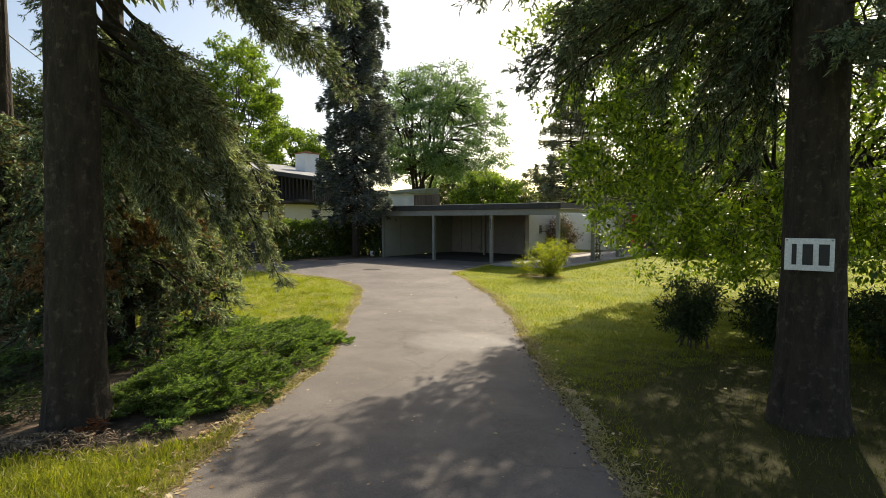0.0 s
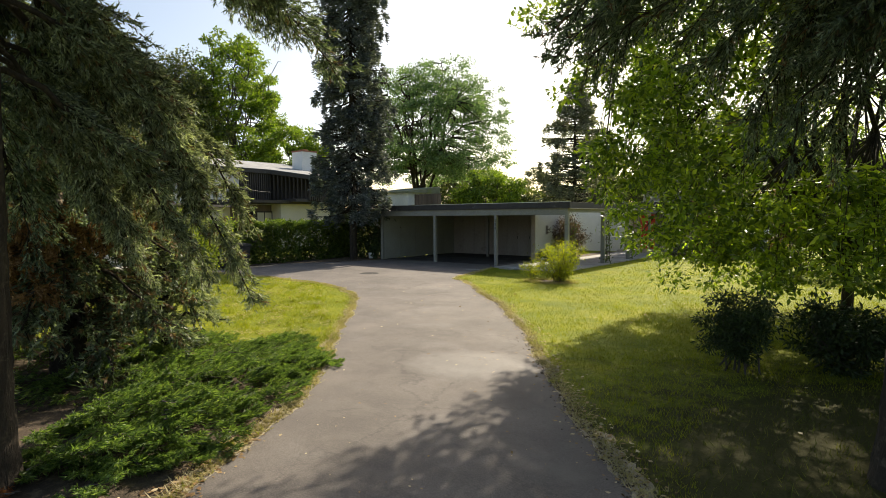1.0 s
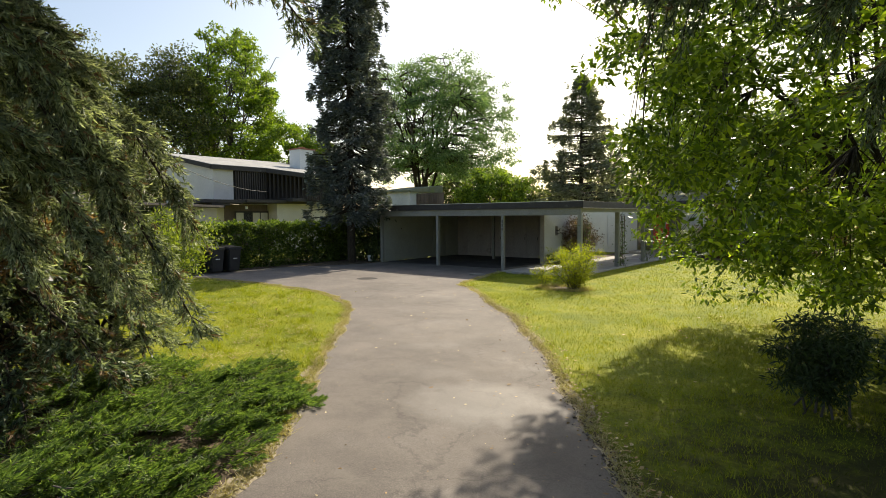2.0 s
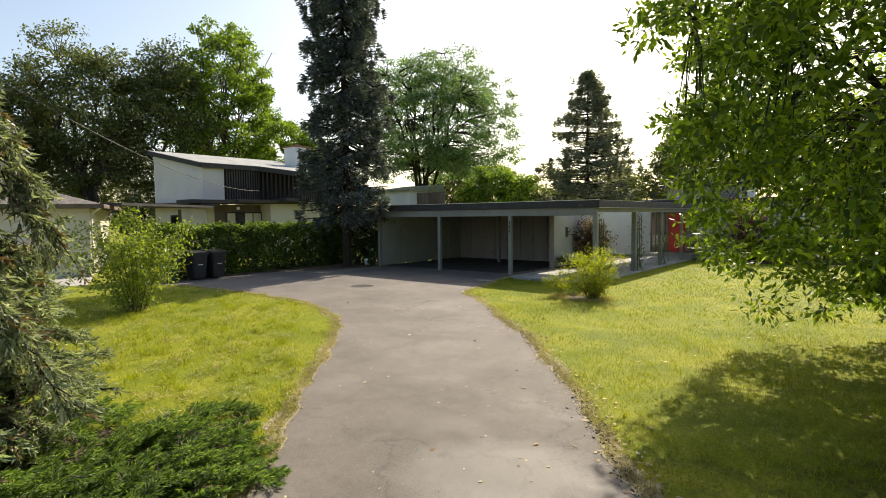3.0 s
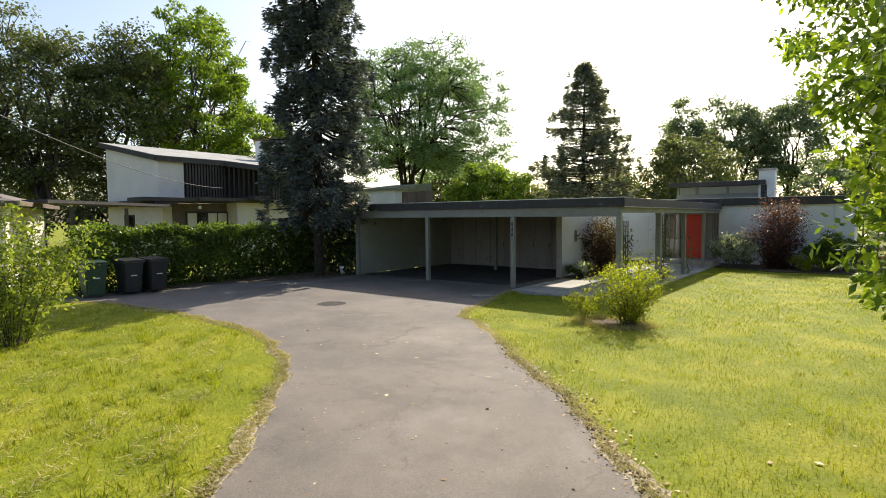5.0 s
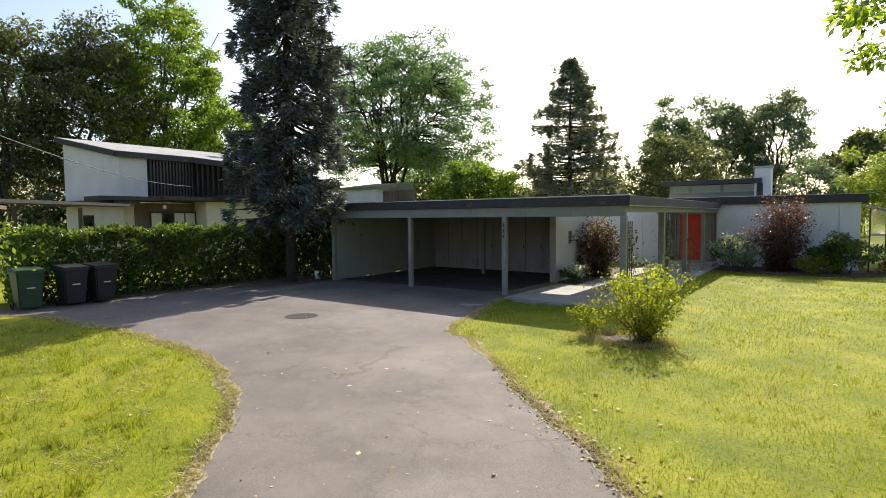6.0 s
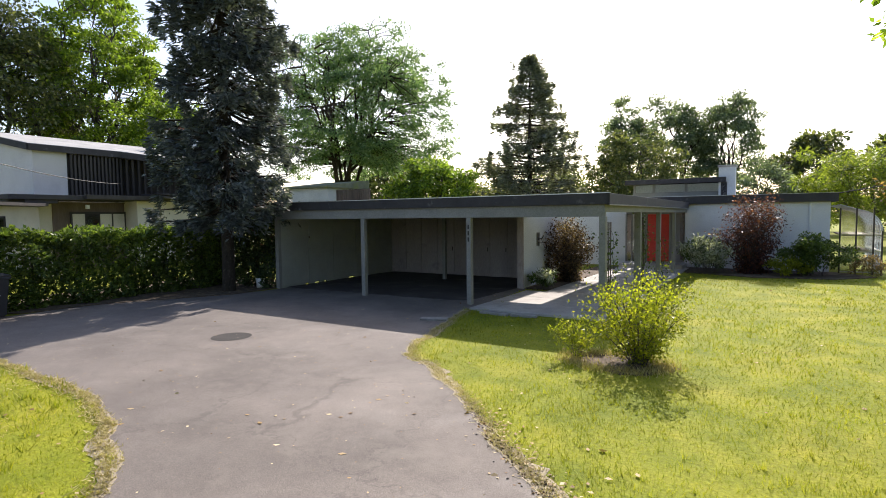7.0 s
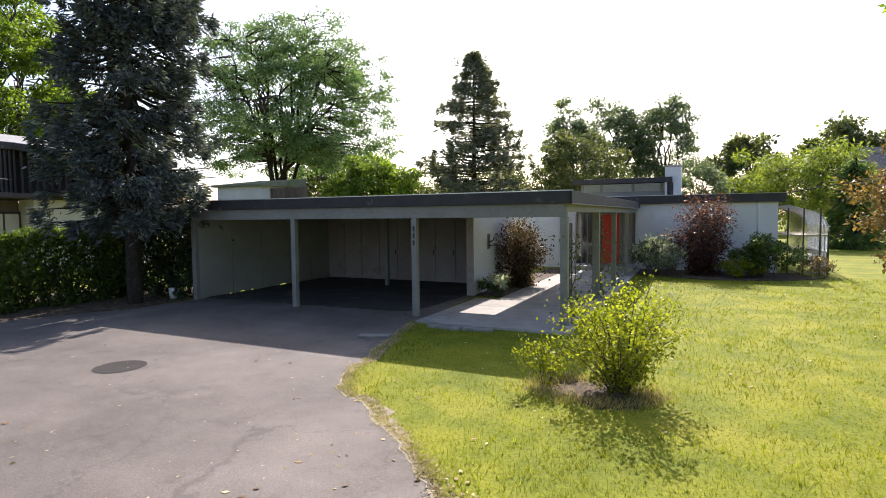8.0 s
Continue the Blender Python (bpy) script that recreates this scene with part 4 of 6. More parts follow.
nbp("upper_wall", prism([(-37.6, 21.05), (-31.0, 21.05), (-31.0, 22.4), (-31.4, 22.4), (-31.4, 30.4), (-37.6, 30.4)], 3.3, lambda x, y: roof_z(x, y) - 0.12), STUCCO)
rp = [(-38.0, 20.85), (-30.85, 20.85), (-30.85, 24.75), (-28.3, 26.6), (-28.3, 30.7), (-38.0, 30.7)]
nbp("roof", prism(rp, lambda x, y: roof_z(x, y) - 0.02, lambda x, y: roof_z(x, y) + 0.14), PALEROOF)


def edge_strip(a, b, lo, hi, off):
    d = Vector((b[0] - a[0], b[1] - a[1], 0)).normalized()
    nrm = Vector((d.y, -d.x, 0)) * off
    pts = [(a[0], a[1]), (b[0], b[1]), (b[0] + nrm.x, b[1] + nrm.y), (a[0] + nrm.x, a[1] + nrm.y)]
    return prism(pts, lambda x, y: roof_z(x, y) + lo, lambda x, y: roof_z(x, y) + hi)


for a, b in zip(rp[:5], rp[1:5]):
    nbp("fascia", edge_strip(a, b, -0.16, 0.12, 0.06), FASCIA)
# balcony: floor, dark slats and solid part
nbp("balcony_floor", box(-31.4, -29.4, 22.4, 30.4, 3.2, 3.4, 0.01), DARKWOOD)
nbp("balcony_back", box(-31.4, -31.3, 22.42, 30.4, 3.4, 5.3), DARKWOOD)
nbp("balcony_soffit", prism([(-31.3, 22.4), (-30.95, 22.4), (-30.95, 24.8), (-28.5, 26.6), (-28.5, 30.4), (-31.3, 30.4)], lambda x, y: roof_z(x, y) - 0.2, lambda x, y: roof_z(x, y) - 0.14), DARKWOOD)
for k in range(48):
    y = 22.5 + k * 0.17
    x = -30.95 if y < 24.7 else min(-28.6, -30.95 + (y - 24.7) * 1.36)
    zt = roof_z(x, y) - 0.2
    nbp("slat", box(x - 0.04, x + 0.04, y, y + 0.085, 3.4, zt, 0.0), DARKWOOD)
# flat canopy, ground floor, porch
nbp("canopy", box(-31.4, -29.6, 19.6, 30.6, 3.16, 3.36, 0.01), FASCIA)
nbp("canopy", box(-30.2, -28.7, 25.3, 30.5, 3.3, 3.52, 0.01), FASCIA, "raised dark canopy edge")
nbp("canopy", box(-38.4, -29.7, 20.2, 21.4, 3.0, 3.2, 0.01), FASCIA)
nbp("lower_wall", box(-38, -31.0, 21.2, 30.4, 0.0, 3.05, 0.0), CREAM)
nbp("porch_wall", box(-31.0, -29.9, 24.9, 30.4, 0.0, 3.2, 0.01), CREAM)
nbp("entry_recess", box(-31.0, -30.96, 21.7, 24.85, 0.0, 3.1, 0.0), BROWNWOOD)
wn2 = nbp("window", box(-30.98, -30.9, 22.4, 24.88, 1.5, 2.66, 0.0), DARKWOOD)
for k, m in enumerate((CREAM, DARKGLASS, CREAM, CREAM)):
    part("pane", box(-30.92, -30.89, 22.48 + 0.6 * k, 23.0 + 0.6 * k, 1.56, 2.56), m, wn2)
sw = nbp("window", box(-35.7, -34.4, 21.16, 21.24, 1.6, 2.5, 0.0), DARKWOOD)
part("pane", box(-35.6, -34.5, 21.14, 21.162, 1.68, 2.42), DARKGLASS, sw)
pl = nbp("porch_lamp", box(-30.2, -30.06, 22.7, 22.84, 2.78, 2.96, 0.02), SIGN, "small white porch lamp")
ch = nbp("chimney", box(-33.6, -32.3, 28.6, 30.0, 5.2, 7.35, 0.02), WHITE, "white painted chimney")
part("cap", box(-33.65, -32.25, 28.55, 30.05, 7.35, 7.45, 0.01), BRICK, ch, "brick chimney cap")
part("flue", box(-33.2, -32.8, 29.1, 29.5, 7.45, 7.6, 0.02), BRICK, ch)

# white outbuilding behind with a mossy flat roof, and a board fence
ob2 = thing("outbuilding", (0, 0, 0), "small white outbuilding with a mossy flat roof", "outbuilding")
part("wall", box(-35.2, -31.15, 39.5, 43.5, 0.0, 4.45, 0.01), WHITE, ob2)
part("roof", prism([(-35.5, 39.2), (-30.85, 39.2), (-30.85, 43.8), (-35.5, 43.8)], 4.45, lambda x, y: 4.6 + 0.12 * (y - 39.2)), MOSSY, ob2)
fn = thing("board_fence", (0, 0, 0), "weathered brown board fence", "fence")
for k in range(16):
    part("board", box(-31.0 + k * 0.2, -31.0 + k * 0.2 + 0.17, 40.2, 40.24, 0, 4.3 - 0.01 * (k % 3)), BROWNWOOD, fn)
part("rail", box(-31.0, -27.8, 40.24, 40.29, 3.2, 3.3), BROWNWOOD, fn)

# neighbour's garage with a hipped roof, turned to the street
ga = thing("garage", (-23.7, 12.6, 0), "cream stucco garage with a brown shingled hip roof", "garage", rz=66)
part("wall", box(-12.5, 0.0, 0.0, 8.0, 0.0, 2.72, 0.01), CREAM, ga)
e0, e1 = 2.86, 4.5
bm = bmesh.new()
ev = [bm.verts.new(c) for c in ((-13.0, -0.5, e0), (0.5, -0.5, e0), (0.5, 8.5, e0), (-13.0, 8.5, e0))]
rv = [bm.verts.new(c) for c in ((-9.0, 4.0, e1 - 0.35), (-4.0, 4.0, e1 - 0.35))]
for f in ((0, 1, 5, 4), (1, 2, 5), (2, 3, 4, 5), (3, 0, 4)):
    bm.faces.new([(ev + rv)[k] for k in f])
bm.faces.new([ev[k] for k in (3, 2, 1, 0)])
part("roof", bm, SHINGLE, ga)
part("gutter", box(-13.0, 0.55, -0.56, -0.5, e0 - 0.14, e0 + 0.02, 0.01), BROWNWOOD, ga)
part("gutter", box(0.5, 0.56, -0.5, 8.5, e0 - 0.14, e0 + 0.02, 0.01), BROWNWOOD, ga)
tb = Tubes()
tb.add([(0.45, -0.5, e0 - 0.12), (0.1, -0.12, e0 - 0.35), (0.06, -0.06, e0 - 0.6), (0.06, -0.06, 0.1)], [0.04] * 4, 8)
link("downpipe", tb.mesh("downpipe"), CREAM, ga)
pg = thing("breezeway_roof", (0, 0, 0), "dark flat breezeway roof between garage and house", "canopy")
part("roof", prism([(-26.2, 13.6), (-24.8, 14.2), (-29.6, 21.0), (-31.3, 21.0)], 2.87, 2.99), FASCIA, pg)
for x, y in ((-25.6, 15.2), (-27.6, 18.0)):
    part("post", box(x - 0.06, x + 0.06, y - 0.06, y + 0.06, 0, 2.74), DARKWOOD, pg)

# far house roof beyond the garden
fh = thing("house", (7.2, 70, 0), "far house with a grey shingled gable roof", "house")
part("wall", box(0, 9, 0, 8, 0, 5.0), BRICK, fh)
bm = bmesh.new()
gv = [bm.verts.new(c) for c in ((-0.5, -0.5, 4.9), (9.5, -0.5, 4.9), (9.5, 8.5, 4.9), (-0.5, 8.5, 4.9), (1.2, 4.0, 8.2), (9.5, 4.0, 8.2))]
for f in ((0, 1, 5, 4), (1, 2, 5), (2, 3, 4, 5), (3, 0, 4), (3, 2, 1, 0)):
    bm.faces.new([gv[k] for k in f])
part("roof", bm, SHINGLE, fh)

# overhead cable to the neighbouring house
cb = thing("overhead_cable", (0, 0, 0), "thin dark overhead cable to the neighbouring house", "cable")
tb = Tubes()
tb.add(curve_pts((-29.57, 24.0, 3.94), (-9.73, 2.07, 7.56), -1.25, 30), [0.014] * 30, 5)
link("cable", tb.mesh("cable"), CABLE, cb)
cb = thing("overhead_cable", (0, 0, 0), "thin dark overhead cable to the white wing", "cable")
tb = Tubes()
tb.add(curve_pts((-1.5, 34.95, 2.98), (12.0, 37.5, 6.2), -0.25, 16), [0.02] * 16, 5)
link("cable", tb.mesh("cable"), CABLE, cb)

# ---------------------------------------------------------------- loose things
def wheelie_bin(x, y, rz, m, label):
    b = thing("wheelie_bin", (x, y, 0.014), label, "wheelie bin", "bins beside the hedge", rz=rz)
    bm = bmesh.new()
    lo = [bm.verts.new(c) for c in ((-0.23, -0.26, 0.06), (0.23, -0.26, 0.06), (0.23, 0.2, 0.06), (-0.23, 0.2, 0.06))]
    hi = [bm.verts.new(c) for c in ((-0.29, -0.34, 0.96), (0.29, -0.34, 0.96), (0.29, 0.32, 0.96), (-0.29, 0.32, 0.96))]
    bm.faces.new(hi)
    bm.faces.new(lo[::-1])
    for i in range(4):
        j = (i + 1) % 4
        bm.faces.new((lo[i], lo[j], hi[j], hi[i]))
    bmesh.ops.bevel(bm, geom=list(bm.edges), offset=0.03, segments=2, affect="EDGES")
    part("body", bm, m, b)
    part("rim", box(-0.31, 0.31, -0.36, 0.34, 0.92, 0.98, 0.015), m, b)
    lid = prism([(-0.31, -0.38), (0.31, -0.38), (0.31, 0.36), (-0.31, 0.36)], 0.985, lambda px, py: 1.02 + 0.05 * (py + 0.38) / 0.74)
    bmesh.ops.bevel(lid, geom=list(lid.edges), offset=0.015, segments=2, affect="EDGES")
    part("lid", lid, m, b)
    tb = Tubes()
    tb.add([(-0.24, 0.34, 0.96), (-0.24, 0.42, 0.98), (0.24, 0.42, 0.98), (0.24, 0.34, 0.96)], [0.014] * 4, 8)
    link("handle", tb.mesh("handle"), m, b)
    for sx in (-0.27, 0.27):
        tb = Tubes()
        tb.add([(sx - 0.03, 0.22, 0.1), (sx - 0.01, 0.22, 0.1), (sx + 0.01, 0.22, 0.1), (sx + 0.03, 0.22, 0.1)], [0.06, 0.1, 0.1, 0.06], 16)
        link("wheel", tb.mesh("wheel"), BLACK, b)
    part("label_patch", box(-0.09, 0.09, -0.325, -0.31, 0.55, 0.58, 0.002), SIGN, b, "pale printed strip")


wheelie_bin(-18.72, 15.1, 95, BLACK, "black wheelie bin with closed lid beside the hedge")
wheelie_bin(-18.77, 14.4, 92, BLACK, "black wheelie bin with closed lid beside the hedge")
wheelie_bin(-18.85, 13.45, 88, GREENPL, "dark green wheelie bin with closed lid")

def verge(edge, sgn, seed):
    """A strip of bare dry soil of uneven width between asphalt and lawn."""
    r = np.random.default_rng(seed)
    e = np.array(edge)
    d = unit(np.gradient(e, axis=0))
    w = 0.08 + 0.08 * np.sin(np.arange(len(e)) * 0.23 + seed) + np.abs(r.normal(0, 0.05, len(e)))
    o = e + np.column_stack((d[:, 1], -d[:, 0])) * sgn * np.maximum(w, 0.03)[:, None]
    i = e - np.column_stack((d[:, 1], -d[:, 0])) * sgn * 0.04
    n = len(e)
    v = np.concatenate((np.column_stack((i, np.full(n, 0.0165))), np.column_stack((o, np.full(n, 0.006)))))
    q = np.stack((np.arange(n - 1), np.arange(1, n), n + np.arange(1, n), n + np.arange(n - 1)), 1)
    tagged(link("verge", np_mesh("verge", v, q), DRYSOIL), "dry pale soil strip along the driveway's edge", "verge", kind="structure")


verge(left_edge, -1, 1)
verge(right_edge, 1, 2)
mh = thing("manhole_cover", (-12.25, 16.65, 0.014), "dark iron manhole cover sunk in the asphalt", "manhole cover")
bm = bmesh.new()
bmesh.ops.create_circle(bm, cap_ends=True, radius=0.37, segments=40, matrix=Matrix.Translation((0, 0, 0.004)))
part("lid", bm, PUDDLE, mh)
bk = thing("bucket", (-17.65, 21.9, 0.03), "white plastic bucket in the leaf-strewn bed", "bucket")
tb = Tubes()
tb.add([(0, 0, 0), (0, 0, 0.01), (0, 0, 0.3), (0, 0, 0.31), (0, 0, 0.3), (0, 0, 0.02)], [0.001, 0.12, 0.15, 0.16, 0.145, 0.11], 20)
link("body", tb.mesh("body"), SIGN, bk)

# board on the big trunk, its marks as plain bars
sg = thing("sign_board", (3.49, 7.36, 1.76), "white enamel board with bold black marks on a trunk", "sign", rz=2)
part("board", box(-0.2, 0.2, -0.012, 0.012, -0.155, 0.155, 0.006), SIGN, sg)
for x, w in ((-0.12, 0.04), (-0.01, 0.085), (0.12, 0.085)):
    part("mark", box(x - w / 2, x + w / 2, -0.018, -0.0125, -0.1, 0.1, 0.002), INK, sg)
for x in (-0.18, 0.18):
    part("screw", box(x - 0.008, x + 0.008, -0.018, -0.012, 0.13, 0.146, 0.002), STEEL, sg)

# ---------------------------------------------------------------- near conifers
right_tree = thing("spruce_tree", (3.5, 7.72, 0), "tall old spruce with a bare dark trunk and hanging boughs", "spruce tree", "old spruces by the driveway")
link("trunk", bumpy_trunk("trunk", (0, 0, -0.1), (-0.02, 0.12, 13), 0.30, 0.12, 1.35, 11, 130), BARK, right_tree)
rng = np.random.default_rng(21)
lst = []
for k in range(28):
    z = 4.8 + 0.26 * k + rng.uniform(-0.15, 0.15)
    a = rng.uniform(0, 6.283) if z > 6.6 else rng.uniform(1.6, 3.6)
    r = rng.uniform(1.9, 3.2) * (1 - 0.022 * k)
    lst.append(((0, 0.06, z + 0.6), (r * np.cos(a), r * np.sin(a), z - 0.2 * r), 0.25, 0.6, 0.4))
lst += [((0, 0, 5.0), (-2.85, -0.95, 3.85), 0.3, 0.6, 0.3), ((0, 0, 4.9), (-2.7, -1.05, 3.6), 0.3, 0.55, 0.3), ((0, 0, 5.2), (-2.7, -0.4, 3.95), 0.3, 0.6, 0.4), ((0, 0, 5.9), (-3.1, -1.5, 4.6), 0.3, 0.7, 0.4), ((0, 0, 5.6), (-3.2, 0.6, 4.8), 0.3, 0.7, 0.45), ((0, 0, 6.0), (-3.3, -0.2, 5.1), 0.3, 0.7, 0.45),
        ((0, 0, 4.6), (-1.5, 0.9, 3.15), 0.2, 0.6, 0.75), ((0, 0, 4.5), (-1.0, 0.5, 3.0), 0.2, 0.55, 0.8), ((0, 0, 4.5), (-0.8, 1.4, 3.0), 0.2, 0.6, 0.8), ((0, 0, 4.8), (-1.8, 0.3, 3.6), 0.25, 0.6, 0.6), ((0, 0, 5.0), (-1.2, -0.6, 4.0), 0.25, 0.6, 0.5)]
for k in range(6):
    a, r, z = 1.75 + 0.3 * k + rng.normal(0, 0.06), rng.uniform(1.2, 2.7), rng.uniform(3.35, 4.6)
    lst.append(((0, 0.05, z + 0.9), (r * np.cos(a), r * np.sin(a), z), 0.25, 0.55, 0.75))
for k in range(3):
    a, r, z = -1.0 + 0.5 * k, rng.uniform(1.3, 2.2), rng.uniform(2.9, 4.2)
    lst.append(((0, 0.05, z + 0.8), (r * np.cos(a), r * np.sin(a), z), 0.25, 0.55, 0.7))
boughs(right_tree, lst, N_SPRUCE, 168, 0.05, 1.0)

left_tree = thing("spruce_tree", (-2.4, 3.04, 0), "tall old spruce with rough bark and long drooping boughs", "spruce tree", "old spruces by the driveway")
link("trunk", bumpy_trunk("trunk", (0, 0, -0.1), (0.25, 0.2, 13), 0.27, 0.11, 1.3, 12, 130), BARK, left_tree)
rng = np.random.default_rng(22)
lst = []
for k in range(15):
    z = 5.0 + 0.42 * k + rng.uniform(-0.15, 0.15)
    a = rng.uniform(0, 6.283)
    r = rng.uniform(2.0, 3.4) * (1 - 0.03 * k)
    lst.append(((0, 0, z + 0.5), (r * np.cos(a), r * np.sin(a), z - 0.25 * r), 0.25, 0.6, 0.4))
lst += [((0, 0, 5.0), (0.0, 3.2, 4.35), 0.4, 0.7, 0.5), ((0, 0, 4.9), (0.35, 3.4, 4.0), 0.5, 0.7, 0.45), ((0, 0, 5.4), (-0.5, 2.8, 4.9), 0.4, 0.7, 0.6), ((0, 0, 5.2), (-0.3, 3.0, 4.5), 0.4, 0.7, 0.5), ((0, 0, 5.6), (0.7, 3.1, 4.9), 0.4, 0.7, 0.5),
        ((0, 0, 3.9), (-1.2, 1.8, 2.4), 0.6, 0.7, 0.9), ((0, 0, 4.2), (-1.6, 1.4, 2.6), 0.5, 0.7, 0.9), ((0, 0, 3.6), (-1.8, 0.9, 2.0), 0.4, 0.7, 0.9)]
boughs(left_tree, lst, N_SPRUCE, 185, 0.06, 0.95, 1.0, "", 0.3)
low = [((0, 0, 4.3), (-0.15, 2.6, 1.2), 0.75, 0.42, 0.3), ((0, 0, 4.5), (-0.3, 2.0, 2.1), 0.6, 0.45, 0.35), ((0, 0, 4.7), (-0.3, 2.1, 2.5), 0.5, 0.5, 0.5)]
for k in range(10):
    a, r = 1.62 + 0.1 * k + rng.normal(0, 0.05), rng.uniform(1.7, 2.75)
    z = rng.uniform(1.25, 2.9)
    low.append(((0, 0, z + rng.uniform(1.6, 2.2)), (r * np.cos(a), r * np.sin(a), z), 0.5, 0.45, 0.5))
boughs(left_tree, low, N_SILVER, 265, 0.06, 0.95, 1.25, "grey-green needles on the low hanging boughs", 0.34)

young = thing("spruce_tree", (-5.75, 6.05, 0), "young silvery spruce with stiff bristling boughs", "spruce tree")
link("trunk", bumpy_trunk("trunk", (0, 0, -0.05), (0.02, 0.02, 2.1), 0.06, 0.015, 1.3, 14, 20, 16), BARK, young)
rng = np.random.default_rng(24)
lst = []
for k in range(26):
    z = 0.3 + 0.064 * k
    a, r = 2.4 * k, (1.22 - 0.45 * z) * rng.uniform(0.7, 1.12)
    lst.append(((0, 0, z + 0.1), (r * np.cos(a), r * np.sin(a), z + 0.02), 0.06, 0.26, 0.1))
boughs(young, lst, N_SILVER, 210, 0.0, 0.95, 1.2, "silvery blue-green needles")

back_tree = thing("spruce_tree", (-5.7, 4.7, 0), "spruce with low dense boughs and brown inner needles", "spruce tree", "old spruces by the driveway")
link("trunk", bumpy_trunk("trunk", (0, 0, -0.1), (0.1, 0.1, 11), 0.2, 0.08, 1.3, 13, 50), BARK, back_tree)
rng = np.random.default_rng(23)
lst = []
for k in range(34):
    z = 0.35 + 0.1 * k + rng.uniform(-0.1, 0.1)
    a = 2.4 * k + rng.normal(0, 0.2)
    r = rng.uniform(1.3, 2.1) * (1 - 0.008 * k)
    lst.append(((0, 0, z + 0.45), (r * np.cos(a), r * np.sin(a), z - 0.3 * r * min(1.0, z)), 0.2, 0.65, 0.6))
boughs(back_tree, lst, N_SPRUCE, 105, 0.22, 1.75, 0.95)
copy_thing(back_tree, pose(-8.4, 3.9, 0, 0, 0, 130))
rng = np.random.default_rng(25)
lst = []
for k in range(13):
    a, z = rng.uniform(-1.1, 0.5), rng.uniform(1.3, 2.5)
    lst.append(((0, 0, z + 0.2), (1.55 * np.cos(a), 1.55 * np.sin(a), z - 0.15), 0.1, 0.4, 0.35))
boughs(back_tree, lst, N_BROWN, 150, 0.0, 1.3, 0.9, "orange-brown dead needles on the inner boughs", 0.4)
tb = Tubes()
tb.add(curve_pts((0.0, 0.0, 2.75), (1.75, -0.55, 2.3), 0.05, 8, 0.02), np.linspace(0.06, 0.025, 8), 7)
link("dead_limb", tb.mesh("dead_limb"), DEADWOOD, back_tree, "bare pale dead limb")


def unseen_crown(root, z0, z1, radius, n, seed):
    """Dense upper spruce crown over the bare stem, out of view, blocking sky light."""
    global rng
    rng = np.random.default_rng(seed)
    f = rng.random(n) ** 1.3
    a = rng.uniform(0, 6.283, n)
    r = radius * (1 - 0.85 * f) * np.sqrt(rng.uniform(0.08, 1.0, n)) * (0.8 + 0.25 * np.sin(3 * a + 9 * f))
    p = np.stack((r * np.cos(a), r * np.sin(a), z0 + (z1 - z0) * f - 0.25 * r), 1)
    d = np.stack((np.cos(a), np.sin(a), np.full(n, -0.35)), 1) + rng.normal(size=(n, 3)) * 0.35
    ln = rng.uniform(0.2, 0.42, n)
    link("crown", leaf_mesh("crown", p, d, ln, ln * 0.3, 0.3), N_SPRUCE, root)


# these crowns are added above the view to darken what stands below
unseen_crown(right_tree, 6.6, 14.0, 3.6, 13000, 26)
unseen_crown(left_tree, 6.8, 14.0, 3.3, 11000, 27)
unseen_crown(back_tree, 6.4, 11.5, 1.5, 4500, 28)

# ---------------------------------------------------------------- broadleaf tree and shrubs near the drive
def stem_shrub(name, base, height, spread, stems, n_leaf, leaf, m, label, seed, start=0.35, arch=0.25, width=0.5, puff=0.09, thick=0.011, upright=0.3):
    """A shrub of many stems that rise and spread from one foot, with side twigs and leaves along their upper parts."""
    global rng
    rng = np.random.default_rng(seed)
    root = thing(name, base, label, "shrub")
    tb, nodes = Tubes(), []
    t = np.linspace(0, 1, 10)[:, None]
    for k in range(stems):
        az = 2.4 * k + rng.normal(0, 0.3)
        out = np.sqrt((k + 0.5) / stems) * rng.uniform(0.75, 1.15) * spread
        top = height * (1.02 - 0.42 * (out / spread) ** 2) * rng.uniform(0.66, 1.14)
        d = np.array([np.cos(az), np.sin(az), 0.0])
        pts = d * (0.14 * out + 0.86 * out * t ** 1.15) + np.array([0, 0, 1.0]) * top * (t * (1 + arch) - arch * t ** 2.6)
        pts += np.cumsum(rng.normal(0, 0.012, (10, 3)), 0) * (t > 0)
        tb.add(pts, np.linspace(thick, thick * 0.25, 10), 5)
        nodes.append(pts[int(10 * start):])
        for j in range(7):
            q = pts[rng.integers(int(9 * start), 9)]
            e = q + unit(d * 0.5 + rng.normal(size=3) * [0.7, 0.7, 0.4] + [0, 0, upright]) * rng.uniform(0.14, 0.32) * height * 0.6
            tw = curve_pts(q, e, 0.02, 5, 0.01)
            tb.add(tw, np.linspace(thick * 0.4, thick * 0.15, 5), 3)
            nodes.append(tw[1:])
    link("branchwork", tb.mesh("branchwork"), BARK2, root)
    node = np.concatenate(nodes)
    p = node[rng.integers(0, len(node), n_leaf)] + rng.normal(size=(n_leaf, 3)) * puff
    p[:, 2] = np.maximum(p[:, 2], 0.04)
    ln = leaf * rng.uniform(0.6, 1.35, n_leaf)
    link("foliage", leaf_mesh("foliage", p, rng.normal(size=(n_leaf, 3)) + [0, 0, upright], ln, ln * width, 0.15), m, root)


